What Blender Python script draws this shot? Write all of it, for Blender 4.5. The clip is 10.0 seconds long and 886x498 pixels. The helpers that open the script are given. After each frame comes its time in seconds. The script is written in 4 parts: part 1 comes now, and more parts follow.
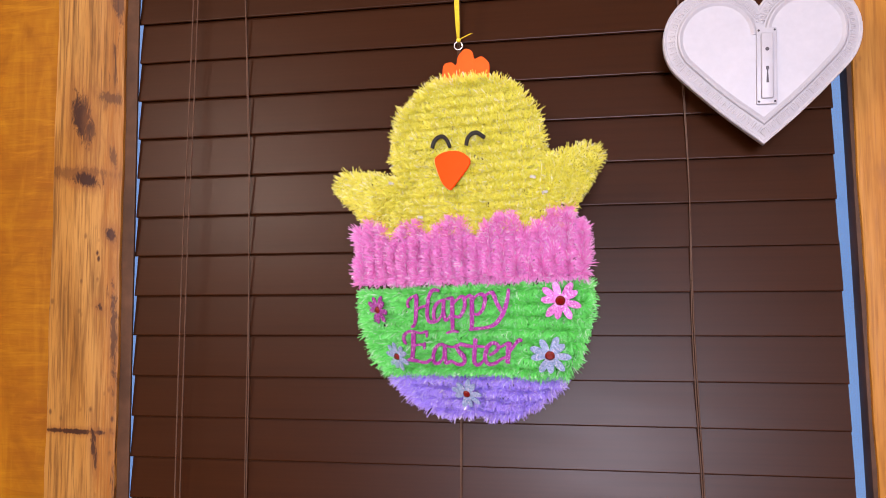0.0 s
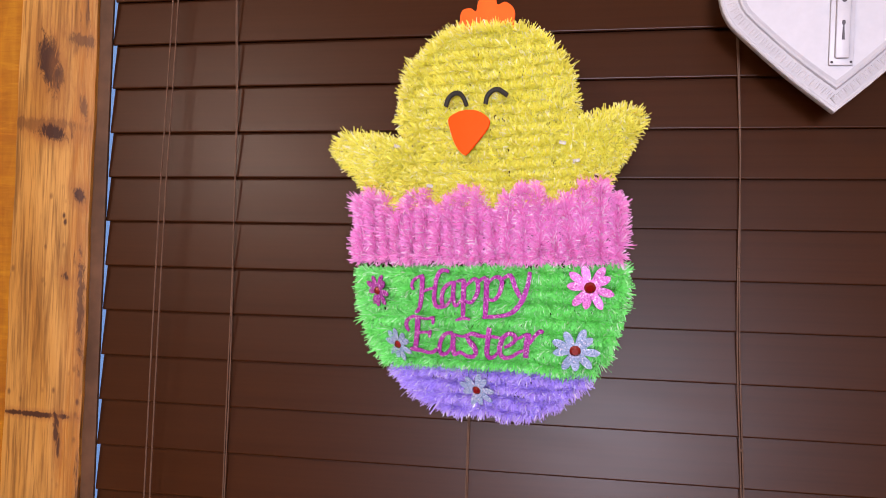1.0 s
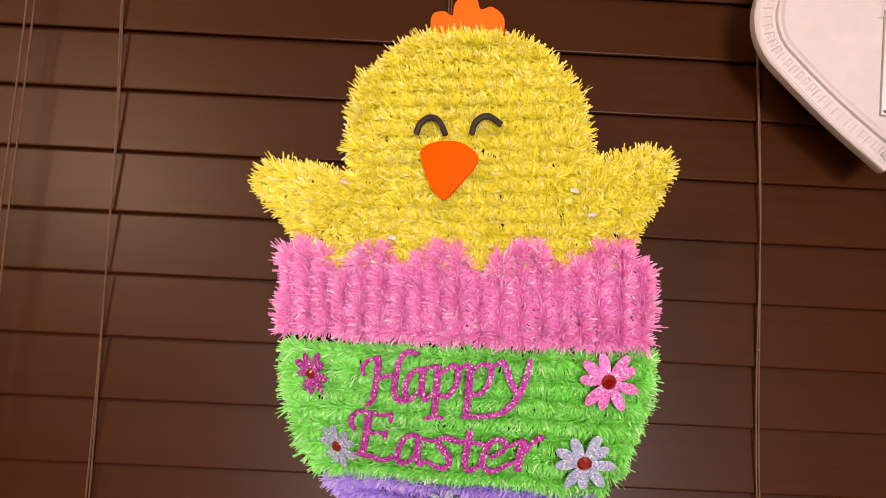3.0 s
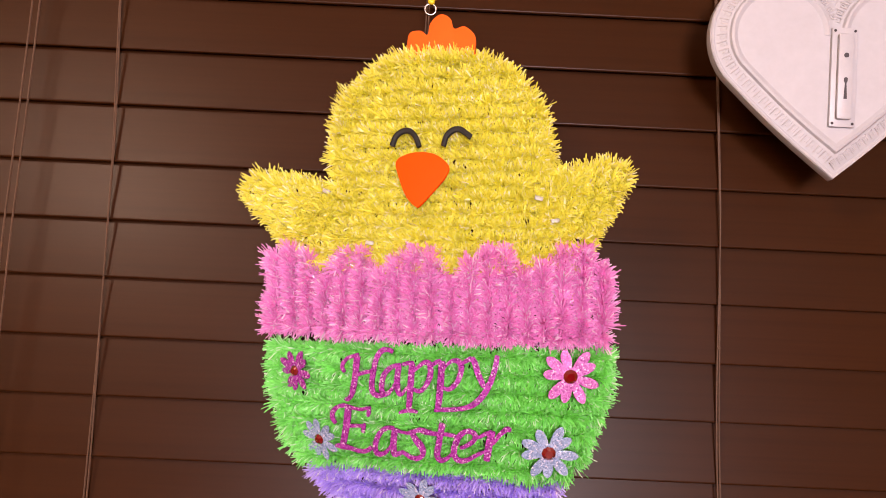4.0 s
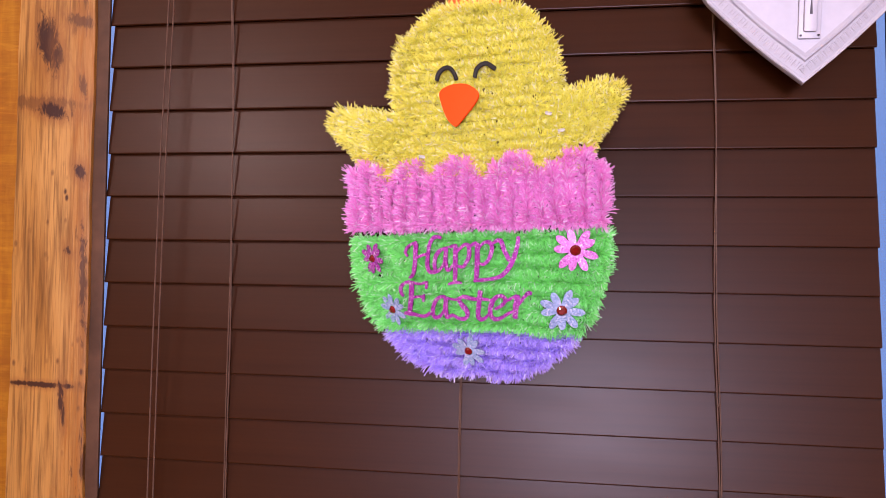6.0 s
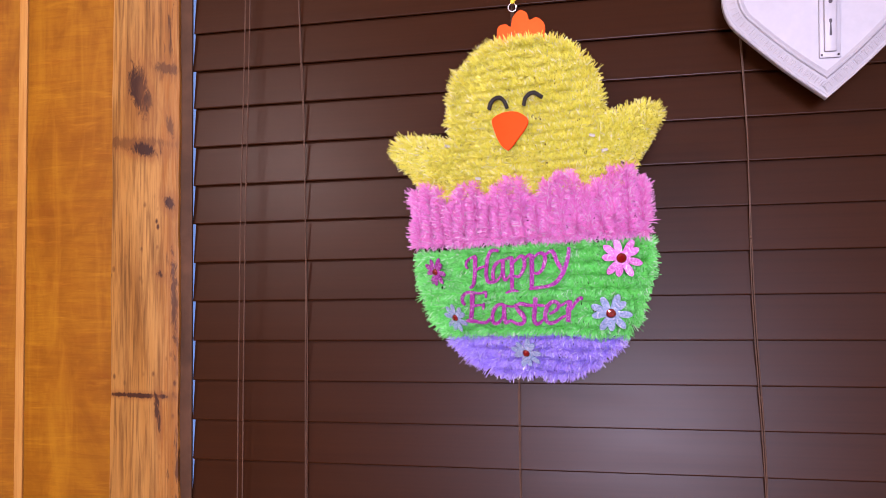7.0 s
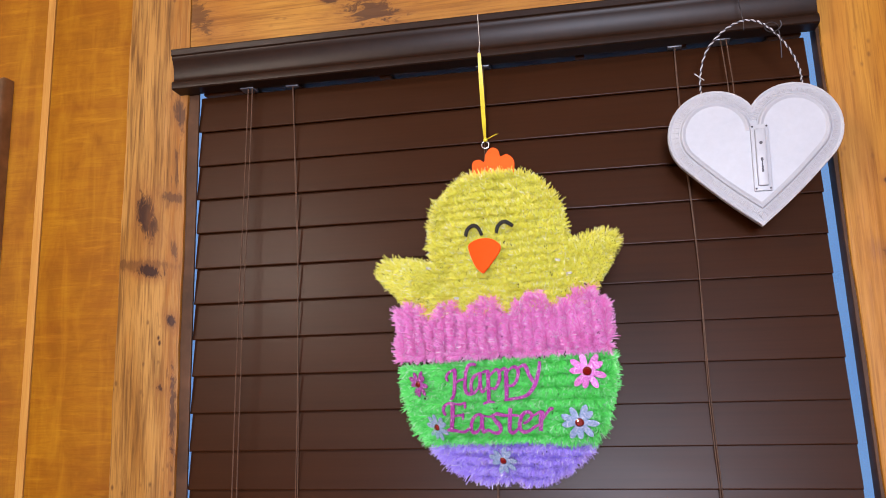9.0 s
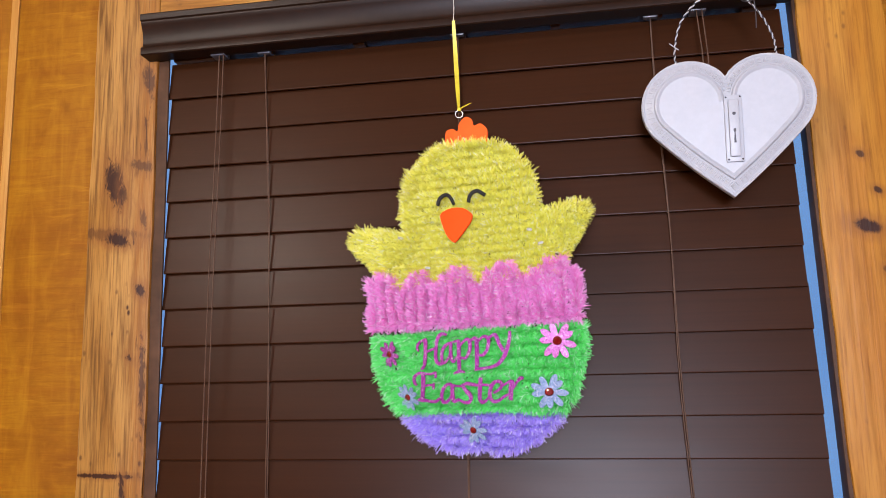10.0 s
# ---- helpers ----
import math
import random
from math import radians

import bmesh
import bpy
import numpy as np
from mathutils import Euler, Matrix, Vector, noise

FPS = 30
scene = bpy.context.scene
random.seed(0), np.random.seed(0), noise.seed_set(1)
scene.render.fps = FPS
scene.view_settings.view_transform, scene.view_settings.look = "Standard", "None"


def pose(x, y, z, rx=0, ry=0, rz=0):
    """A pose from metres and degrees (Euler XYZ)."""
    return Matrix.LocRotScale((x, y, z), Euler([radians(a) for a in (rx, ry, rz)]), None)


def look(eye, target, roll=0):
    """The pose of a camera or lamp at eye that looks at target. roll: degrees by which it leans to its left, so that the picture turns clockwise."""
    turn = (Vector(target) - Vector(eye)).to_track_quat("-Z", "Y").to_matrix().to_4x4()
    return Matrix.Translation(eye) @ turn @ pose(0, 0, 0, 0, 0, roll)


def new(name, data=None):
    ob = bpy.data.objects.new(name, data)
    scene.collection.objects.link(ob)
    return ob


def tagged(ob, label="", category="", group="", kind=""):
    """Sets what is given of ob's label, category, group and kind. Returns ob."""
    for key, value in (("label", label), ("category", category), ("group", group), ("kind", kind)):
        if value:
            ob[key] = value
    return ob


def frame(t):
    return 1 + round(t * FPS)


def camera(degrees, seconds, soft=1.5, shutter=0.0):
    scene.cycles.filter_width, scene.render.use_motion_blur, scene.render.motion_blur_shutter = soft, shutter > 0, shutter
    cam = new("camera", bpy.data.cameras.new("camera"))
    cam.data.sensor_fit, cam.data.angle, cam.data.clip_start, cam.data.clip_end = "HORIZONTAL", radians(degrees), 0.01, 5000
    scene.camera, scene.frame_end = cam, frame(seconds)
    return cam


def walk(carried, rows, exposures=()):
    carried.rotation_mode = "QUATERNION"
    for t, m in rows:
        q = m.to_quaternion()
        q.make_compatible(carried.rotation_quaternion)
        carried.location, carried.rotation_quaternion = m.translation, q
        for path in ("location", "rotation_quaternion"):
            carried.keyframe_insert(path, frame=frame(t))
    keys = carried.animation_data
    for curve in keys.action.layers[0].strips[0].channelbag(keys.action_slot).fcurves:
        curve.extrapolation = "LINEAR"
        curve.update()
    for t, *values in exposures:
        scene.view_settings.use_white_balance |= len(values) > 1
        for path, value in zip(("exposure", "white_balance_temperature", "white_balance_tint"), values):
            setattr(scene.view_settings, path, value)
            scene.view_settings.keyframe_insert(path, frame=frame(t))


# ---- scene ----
cam = camera(60.0, 10.0, 0.9)
PATH = [
    (0, (0.064, -0.785, 1.608), (-0.28, 1.181, 1.749), -0.3),
    (0.5, (0.051, -0.742, 1.601), (-0.302, 1.223, 1.719), 0.7),
    (1, (0.04, -0.691, 1.616), (-0.31, 1.277, 1.686), 1.5),
    (1.5, (0.013, -0.639, 1.626), (-0.282, 1.338, 1.702), 2.3),
    (2, (-0.03, -0.578, 1.638), (-0.225, 1.411, 1.732), 2.9),
    (2.5, (-0.052, -0.545, 1.646), (-0.137, 1.449, 1.772), 3.1),
    (3, (-0.058, -0.544, 1.647), (-0.034, 1.449, 1.806), 2.8),
    (4.5, (-0.012, -0.608, 1.635), (-0.027, 1.384, 1.812), 2.2),
    (5, (0.022, -0.645, 1.618), (-0.095, 1.347, 1.754), 2.1),
    (5.5, (0.041, -0.696, 1.603), (-0.185, 1.289, 1.685), 1.7),
    (6, (0.038, -0.722, 1.593), (-0.269, 1.253, 1.645), 0.9),
    (7.5, (0.031, -0.835, 1.585), (-0.395, 1.112, 1.756), -1.2),
    (8, (0.035, -0.863, 1.598), (-0.38, 1.075, 1.862), -1.4),
    (8.5, (0.048, -0.871, 1.602), (-0.349, 1.062, 1.926), -1.4),
    (9, (0.053, -0.868, 1.598), (-0.309, 1.067, 1.952), -1.5),
    (9.5, (0.058, -0.869, 1.593), (-0.28, 1.073, 1.932), -1.4),
    (10, (0.064, -0.858, 1.587), (-0.259, 1.092, 1.89), -1.3),
]
# the phone's own brightness and white balance, which drift as it comes near
GRADE = [(0.0, 0.14, 6570, 24), (1.0, 0.15, 6570, 24), (1.5, 0.17, 6570, 28), (2.2, 0.18, 6920, 27), (2.5, 0.18, 7470, 26), (3.0, 0.12, 9020, 27), (3.5, 0.14, 8620, 30),
         (4.5, 0.14, 7370, 37), (5.0, 0.14, 6870, 43), (5.8, 0.14, 6440, 42), (7.2, 0.12, 6170, 36), (8.5, 0.09, 6150, 18), (9.5, 0.08, 6150, 13), (10.0, 0.08, 6030, 13)]
walk(cam, [(t, look(eye, target, roll)) for t, eye, target, roll in PATH], GRADE)

# ---- light ----
world = bpy.data.worlds.new("world")
scene.world = world
world.use_nodes = True
wn = world.node_tree
sky = wn.nodes.new("ShaderNodeTexSky")
sky.sky_type = "NISHITA"
sky.sun_disc = False
sky.sun_elevation, sky.sun_rotation = radians(35), radians(200)
wn.links.new(sky.outputs[0], wn.nodes["Background"].inputs[0])
wn.nodes["Background"].inputs[1].default_value = 0.08


def lamp(name, kind, energy, color, m, size=0.1, size_y=None):
    data = bpy.data.lights.new(name, kind)
    data.energy, data.color = energy, color
    if kind == "AREA":
        data.size = size
        if size_y:
            data.shape, data.size_y = "RECTANGLE", size_y
    else:
        data.shadow_soft_size = size
    ob = new(name, data)
    ob.matrix_world = m
    return ob


# a ceiling lamp behind and to one side, and a cool light at the back wall
LAMP_1 = (-0.95, -1.45, 2.45)
lamp("ceiling_lamp_light", "AREA", 20.5, (1.0, 0.87, 0.71), look((LAMP_1[0], LAMP_1[1], 2.40), (-0.05, 0.0, 1.65)), 0.34)
# unseen cool source, added to give the slats their bluish glow
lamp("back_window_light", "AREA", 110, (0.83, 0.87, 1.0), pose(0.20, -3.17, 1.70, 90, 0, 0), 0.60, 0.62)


# ---- materials ----
class Mat:
    """A node material with short calls."""

    def __init__(self, name):
        self.m = bpy.data.materials.new(name)
        self.m.use_nodes = True
        self.t = self.m.node_tree
        self.b = self.t.nodes["Principled BSDF"]
        self.out = self.t.nodes["Material Output"]

    def n(self, kind, **values):
        node = self.t.nodes.new("ShaderNode" + kind)
        for key, value in values.items():
            setattr(node, key, value)
        return node

    def put(self, socket, value):
        if isinstance(value, bpy.types.NodeSocket):
            self.t.links.new(value, socket)
        elif isinstance(value, (tuple, list)) and socket.type == "RGBA" and len(value) == 3:
            socket.default_value = (*value, 1)
        else:
            socket.default_value = value

    def set(self, **values):
        names = dict(color="Base Color", rough="Roughness", metal="Metallic", normal="Normal", spec="Specular IOR Level",
                     coat="Coat Weight", coat_rough="Coat Roughness", trans="Transmission Weight", emit="Emission Color",
                     emit_strength="Emission Strength", sheen="Sheen Weight")
        for key, value in values.items():
            self.put(self.b.inputs[names[key]], value)
        return self

    def coords(self, scale=(1, 1, 1), where="Object", move=(0, 0, 0), turn=(0, 0, 0)):
        c = self.n("TexCoord")
        if where == "World":
            vec = self.n("NewGeometry").outputs["Position"]
        else:
            vec = c.outputs[where]
        mp = self.n("Mapping")
        self.put(mp.inputs[0], vec)
        mp.inputs[1].default_value, mp.inputs[2].default_value, mp.inputs[3].default_value = move, turn, scale
        return mp.outputs[0]

    def noise(self, vec, scale, detail=4.0, rough=0.55, distort=0.0):
        node = self.n("TexNoise")
        self.put(node.inputs["Vector"], vec)
        for key, value in (("Scale", scale), ("Detail", detail), ("Roughness", rough), ("Distortion", distort)):
            self.put(node.inputs[key], value)
        return node.outputs[0]

    def ramp(self, fac, *stops):
        node = self.n("ValToRGB")
        self.put(node.inputs[0], fac)
        els = node.color_ramp.elements
        while len(els) < len(stops):
            els.new(0.5)
        for el, (at, c) in zip(els, stops):
            el.position = at
            el.color = (*c, 1) if isinstance(c, (tuple, list)) else (c, c, c, 1)
        return node.outputs[0]

    def mix(self, fac, a, b, how="MIX"):
        node = self.n("Mix", data_type="RGBA", blend_type=how)
        for socket, value in zip((node.inputs[0], node.inputs[6], node.inputs[7]), (fac, a, b)):
            self.put(socket, value)
        return node.outputs[2]

    def math(self, how, a, b=0.0, c=0.0):
        node = self.n("Math", operation=how)
        for socket, value in zip(node.inputs, (a, b, c)):
            self.put(socket, value)
        return node.outputs[0]

    def bump(self, height, strength=0.3, distance=0.001):
        node = self.n("Bump")
        self.put(node.inputs["Height"], height)
        node.inputs["Strength"].default_value, node.inputs["Distance"].default_value = strength, distance
        return node.outputs[0]

    def island(self):
        return self.n("NewGeometry").outputs["Random Per Island"]

    def each(self):
        return self.n("ObjectInfo").outputs["Random"]


def pine(name, along, pale, mid, dark, knots=(), speckle=0.5, rough=0.5, heartwood=None, contrast=0.55, ragged=3.4):
    """Knotty pine. along: the axis of the grain, 'z' or 'x'. knots: (x, z, half width, half height, darkness)."""
    m = Mat(name)
    stretch = (60, 60, 3.0) if along == "z" else (3.0, 60, 60)
    vec = m.coords(stretch, "World")
    wob = m.coords((9, 9, 2.2) if along == "z" else (2.2, 9, 9), "World")
    grain = m.noise(vec, 2.2, 6, 0.62, 0.5)
    broad = m.noise(wob, 1.6, 3, 0.5, 0.8)
    col = m.mix(m.ramp(broad, (0.35, 0.0), (0.68, 1.0)), pale, mid)
    col = m.mix(m.math("MULTIPLY", m.ramp(grain, (0.46, 0.0), (0.68, 1.0)), contrast), col, dark)
    fine = m.noise(m.coords((260, 260, 9) if along == "z" else (9, 260, 260), "World"), 1.5, 3, 0.6)
    col = m.mix(m.math("MULTIPLY", m.ramp(fine, (0.50, 0.0), (0.66, 1.0)), contrast * 0.8), col, dark)
    if heartwood:
        hs = m.n("SeparateXYZ")
        m.put(hs.inputs[0], m.n("NewGeometry").outputs["Position"])
        wav = m.noise(m.coords((6, 6, 5), "World"), 1.5, 4, 0.6)
        at = m.math("ADD", hs.outputs[0], m.math("MULTIPLY", m.math("SUBTRACT", wav, 0.5), 0.045))
        band = m.ramp(m.math("DIVIDE", m.math("SUBTRACT", at, heartwood), 0.012), (0.0, 0.0), (1.0, 1.0))
        rough_grain = m.ramp(m.noise(m.coords((150, 150, 8), "World"), 1.2, 5, 0.7, 1.2), (0.40, 0.25), (0.66, 1.0))
        col = m.mix(m.math("MULTIPLY", band, rough_grain), col, (0.270, 0.098, 0.009))
        burn = m.ramp(m.noise(m.coords((70, 70, 15), "World"), 1.0, 5, 0.65, 0.8), (0.59, 0.0), (0.67, 0.85))
        col = m.mix(m.math("MULTIPLY", band, burn), col, (0.060, 0.021, 0.006))
    # small dark pin marks
    vor = m.n("TexVoronoi")
    m.put(vor.inputs["Vector"], m.coords((1, 1, 0.55) if along == "z" else (0.55, 1, 1), "World"))
    vor.inputs["Scale"].default_value = 95
    patch = m.ramp(m.noise(m.coords((1, 1, 1), "World"), 13, 2), (0.52, 0.0), (0.66, 1.0))
    pins = m.math("MULTIPLY", m.ramp(vor.outputs[0], (0.10, 1.0), (0.24, 0.0)), m.math("MULTIPLY", patch, speckle))
    col = m.mix(pins, col, (0.06, 0.022, 0.008))
    sep = m.n("SeparateXYZ")
    geo = m.n("NewGeometry").outputs["Position"]
    m.put(sep.inputs[0], geo)
    smear = m.noise(m.coords((130, 130, 42) if along == "z" else (42, 130, 130), "World"), 1.0, 6, 0.72, 1.0)
    for kx, kz, rx, rz, deep in knots:
        dx = m.math("DIVIDE", m.math("SUBTRACT", sep.outputs[0], kx), rx * 1.55)
        dz = m.math("DIVIDE", m.math("SUBTRACT", sep.outputs[2], kz), rz * 1.55)
        lean = m.math("ADD", dx, m.math("MULTIPLY", dz, 0.45))
        d = m.math("SQRT", m.math("ADD", m.math("MULTIPLY", lean, lean), m.math("MULTIPLY", dz, dz)))
        d = m.math("ADD", d, m.math("MULTIPLY", m.math("SUBTRACT", smear, 0.5), ragged))
        halo = m.ramp(m.math("DIVIDE", d, 2.4), (0.15, deep * 0.75), (0.95, 0.0))
        core = m.ramp(d, (0.60, deep), (1.10, 0.0))
        col = m.mix(halo, col, (0.19, 0.070, 0.016))
        col = m.mix(core, col, (0.035, 0.012, 0.006))
    height = m.math("ADD", m.math("MULTIPLY", grain, 0.6), m.math("MULTIPLY", fine, 0.4))
    m.set(color=col, rough=m.ramp(grain, (0.3, rough - 0.08), (0.7, rough + 0.12)), normal=m.bump(height, 0.45, 0.0014), spec=0.2)
    return m.m


def panel_wood():
    """Orange-stained rough-sawn board: cross-grain saw marks over faint upright streaks."""
    m = Mat("orange_stained_panel")
    saw = m.noise(m.coords((17, 17, 230), "World"), 1.0, 6, 0.7, 0.8)
    saw2 = m.noise(m.coords((3.0, 3.0, 38), "World", (0.3, 0, 0.7)), 1.0, 4, 0.6, 0.4)
    streak = m.noise(m.coords((42, 42, 7), "World"), 1.0, 4, 0.6, 0.6)
    blotch = m.noise(m.coords((17, 17, 13), "World"), 1.0, 5, 0.62, 0.8)
    col = m.mix(m.ramp(blotch, (0.32, 0.0), (0.68, 1.0)), (0.205, 0.068, 0.0009), (0.315, 0.126, 0.0019))
    col = m.mix(m.math("MULTIPLY", m.ramp(saw, (0.46, 0.0), (0.66, 1.0)), 0.50), col, (0.185, 0.054, 0.0008))
    band = m.ramp(m.noise(m.coords((4.5, 4.5, 24), "World", (0.1, 0, 0.35)), 1.0, 5, 0.7, 0.6), (0.50, 0.0), (0.64, 1.0))
    col = m.mix(m.math("MULTIPLY", band, 0.50), col, (0.210, 0.060, 0.0010))
    pale = m.ramp(m.noise(m.coords((9, 9, 75), "World", (0.6, 0, 0.2)), 1.0, 4, 0.65, 0.6), (0.57, 0.0), (0.72, 1.0))
    col = m.mix(m.math("MULTIPLY", pale, 0.30), col, (0.50, 0.225, 0.008))
    col = m.mix(m.math("MULTIPLY", m.ramp(saw2, (0.52, 0.0), (0.7, 1.0)), 0.40), col, (0.215, 0.064, 0.001))
    col = m.mix(m.math("MULTIPLY", m.ramp(streak, (0.48, 0.0), (0.72, 1.0)), 0.42), col, (0.41, 0.182, 0.005))
    h = m.math("ADD", m.math("MULTIPLY", saw, 0.6), m.math("MULTIPLY", streak, 0.5))
    m.set(color=col, rough=0.6, spec=0.15, normal=m.bump(h, 0.4, 0.0012))
    return m.m


def brown_slat():
    m = Mat("dark_brown_slat")
    grain = m.noise(m.coords((4, 200, 260), "Object"), 1.0, 4, 0.6, 0.2)
    broad = m.noise(m.coords((5, 5, 30), "World"), 1.0, 3)
    col = m.mix(m.ramp(grain, (0.35, 0.0), (0.7, 1.0)), (0.035, 0.0102, 0.0023), (0.0265, 0.0075, 0.0017))
    col = m.mix(m.math("MULTIPLY", broad, 0.4), col, (0.037, 0.0112, 0.0028))
    col = m.mix(m.math("MULTIPLY", m.each(), 0.25), col, (0.023, 0.0082, 0.0030))
    m.set(color=col, rough=m.ramp(broad, (0.3, 0.33), (0.7, 0.37)), spec=0.118, normal=m.bump(grain, 0.05, 0.0004))
    return m.m


def plain(name, color, rough=0.5, metal=0.0, spec=0.5, vary=0.12, scale=60.0, bump=0.0, coat=0.0):
    m = Mat(name)
    n = m.noise(m.coords((1, 1, 1), "Object"), scale, 4)
    n2 = m.noise(m.coords((1, 1, 1), "Object"), scale * 0.15, 3)
    low = tuple(c * (1 - vary) for c in color)
    high = tuple(min(1.0, c * (1 + vary)) for c in color)
    col = m.mix(m.ramp(m.math("ADD", m.math("MULTIPLY", n, 0.5), m.math("MULTIPLY", n2, 0.5)), (0.35, 0.0), (0.65, 1.0)), low, high)
    m.set(color=col, rough=rough, metal=metal, spec=spec, coat=coat)
    if bump:
        m.set(normal=m.bump(n, bump, 0.0006))
    return m.m


def tinsel_film(name, deep, main, pale):
    """Thin shiny plastic film; each strand differs a little, and a few are coloured white to stand for glints."""
    m = Mat(name)
    r = m.island()
    col = m.ramp(r, (0.0, deep), (0.3, main), (0.75, main), (0.93, pale))
    # highlights put into the colour: some strands go nearly white
    col = m.mix(m.ramp(r, (0.915, 0.0), (0.925, 0.65)), col, (0.95, 0.95, 0.95))
    m.set(color=col, rough=m.ramp(r, (0.0, 0.42), (0.9, 0.28), (0.94, 0.10)), spec=0.6)
    tr = m.n("BsdfTranslucent")
    m.put(tr.inputs[0], col)
    mx = m.n("MixShader")
    mx.inputs[0].default_value = 0.42
    m.t.links.new(m.b.outputs[0], mx.inputs[1])
    m.t.links.new(tr.outputs[0], mx.inputs[2])
    m.t.links.new(mx.outputs[0], m.out.inputs[0])
    return m.m


def glitter(name, base, spark):
    """Glitter card: tiny flakes that each face their own way."""
    m = Mat(name)
    vor = m.n("TexVoronoi")
    m.put(vor.inputs["Vector"], m.coords((1, 1, 1), "Object"))
    vor.inputs["Scale"].default_value = 1150
    sep = m.n("SeparateColor")
    m.put(sep.inputs[0], vor.outputs["Color"])
    col = m.mix(m.ramp(sep.outputs[0], (0.15, 0.0), (0.95, 1.0)), base, spark)
    # sparkle painted in: a few flakes are coloured near white
    col = m.mix(m.ramp(sep.outputs[1], (0.90, 0.0), (0.93, 0.6)), col, (0.95, 0.88, 0.95))
    m.set(color=col, rough=m.ramp(sep.outputs[2], (0.0, 0.55), (1.0, 0.2)), metal=0.25, spec=0.6, normal=m.bump(sep.outputs[1], 0.7, 0.0006))
    return m.m


def glass_mat(name, color=(1, 1, 1), rough=0.02):
    m = Mat(name)
    m.set(color=color, rough=rough, trans=1.0)
    return m.m


def backdrop_mat():
    m = Mat("evening_sky_blue")
    n = m.noise(m.coords((1, 1, 1), "World"), 0.8, 3)
    col = m.mix(m.ramp(n, (0.35, 0.0), (0.7, 1.0)), (0.145, 0.30, 0.60), (0.20, 0.36, 0.64))
    m.set(color=(0, 0, 0), rough=1.0, spec=0.0, emit=col, emit_strength=1.0)
    return m.m


KNOTS = [(-0.488, 1.818, 0.0080, 0.021, 1.0), (-0.476, 1.806, 0.004, 0.010, 0.7), (-0.492, 1.757, 0.026, 0.006, 0.55),
         (-0.479, 1.749, 0.011, 0.006, 1.0), (-0.448, 1.686, 0.0048, 0.0062, 1.0), (-0.459, 1.605, 0.003, 0.004, 0.9),
         (-0.490, 1.469, 0.030, 0.0022, 0.95), (-0.463, 1.452, 0.0025, 0.014, 0.9), (-0.442, 1.575, 0.003, 0.040, 0.75),
         (-0.452, 1.842, 0.010, 0.006, 0.6), (-0.447, 1.955, 0.006, 0.012, 0.7), (-0.448, 1.775, 0.003, 0.010, 0.6)]
KNOTS_R = [(0.373, 1.722, 0.009, 0.006, 1.0), (0.386, 1.760, 0.003, 0.003, 0.9), (0.398, 1.715, 0.004, 0.004, 0.8),
           (0.372, 1.800, 0.003, 0.003, 0.8), (0.386, 1.676, 0.0025, 0.003, 0.6)]
KNOTS_H = [(-0.190, 2.062, 0.022, 0.012, 0.75), (-0.245, 2.083, 0.006, 0.003, 0.8), (0.02, 2.062, 0.007, 0.004, 0.7),
           (-0.425, 2.085, 0.012, 0.016, 0.6), (0.20, 2.07, 0.014, 0.008, 0.6)]
PINE_POST = pine("knotty_pine_post", "z", (0.43, 0.225, 0.056), (0.30, 0.130, 0.020), (0.070, 0.024, 0.004), KNOTS, 1.0, 0.5, -0.466, 0.72, 2.8)
PINE_POST_R = pine("knotty_pine_post_smooth", "z", (0.45, 0.205, 0.022), (0.36, 0.138, 0.011), (0.17, 0.055, 0.005), KNOTS_R, 0.5, 0.5, None, 0.5, 1.3)
PINE_HEAD = pine("knotty_pine_header", "x", (0.42, 0.200, 0.026), (0.32, 0.126, 0.013), (0.14, 0.046, 0.006), KNOTS_H, 0.4)
PANEL = panel_wood()
SPLINE = pine("pale_joint_strip", "z", (0.50, 0.265, 0.060), (0.43, 0.20, 0.036), (0.34, 0.14, 0.020), (), 0.1)
SLAT = brown_slat()
VALANCE = plain("dark_espresso_valance", (0.018, 0.0080, 0.0044), 0.38, spec=0.15, vary=0.2, scale=90)
JAMB = plain("dark_brown_jamb", (0.070, 0.033, 0.016), 0.55, spec=0.15, vary=0.35, scale=45, bump=0.2)
CORD = plain("brown_cord", (0.085, 0.042, 0.022), 0.7, vary=0.25, scale=700, bump=0.4)
PLASTIC = plain("grey_plastic_clip", (0.10, 0.10, 0.115), 0.35)
WALLPLAIN = plain("plain_wood_wall", (0.42, 0.19, 0.04), 0.6, vary=0.2, scale=12)
CEIL = plain("plain_ceiling", (0.55, 0.42, 0.28), 0.7)
FLOOR = plain("plain_floor", (0.22, 0.12, 0.06), 0.5, vary=0.3, scale=10)
WHITE_METAL = plain("white_painted_tin", (0.40, 0.41, 0.44), 0.42, vary=0.05, scale=160, bump=0.08)
WHITE_WORN = plain("worn_white_rim", (0.42, 0.42, 0.435), 0.5, vary=0.14, scale=240, bump=0.15)
BLACK = plain("black_felt", (0.012, 0.011, 0.010), 0.75, vary=0.3, scale=900, bump=0.3)
DARK_METAL = plain("dark_rusted_metal", (0.05, 0.045, 0.05), 0.5, metal=0.5)
ORANGE = plain("orange_foam", (0.95, 0.078, 0.004), 0.75, spec=0.15, vary=0.04, scale=1500, bump=0.15)
RIBBON = plain("yellow_ribbon", (0.74, 0.60, 0.035), 0.38, vary=0.12, scale=500, bump=0.2)
STRING = plain("pale_string", (0.52, 0.47, 0.40), 0.7, vary=0.2, scale=900)
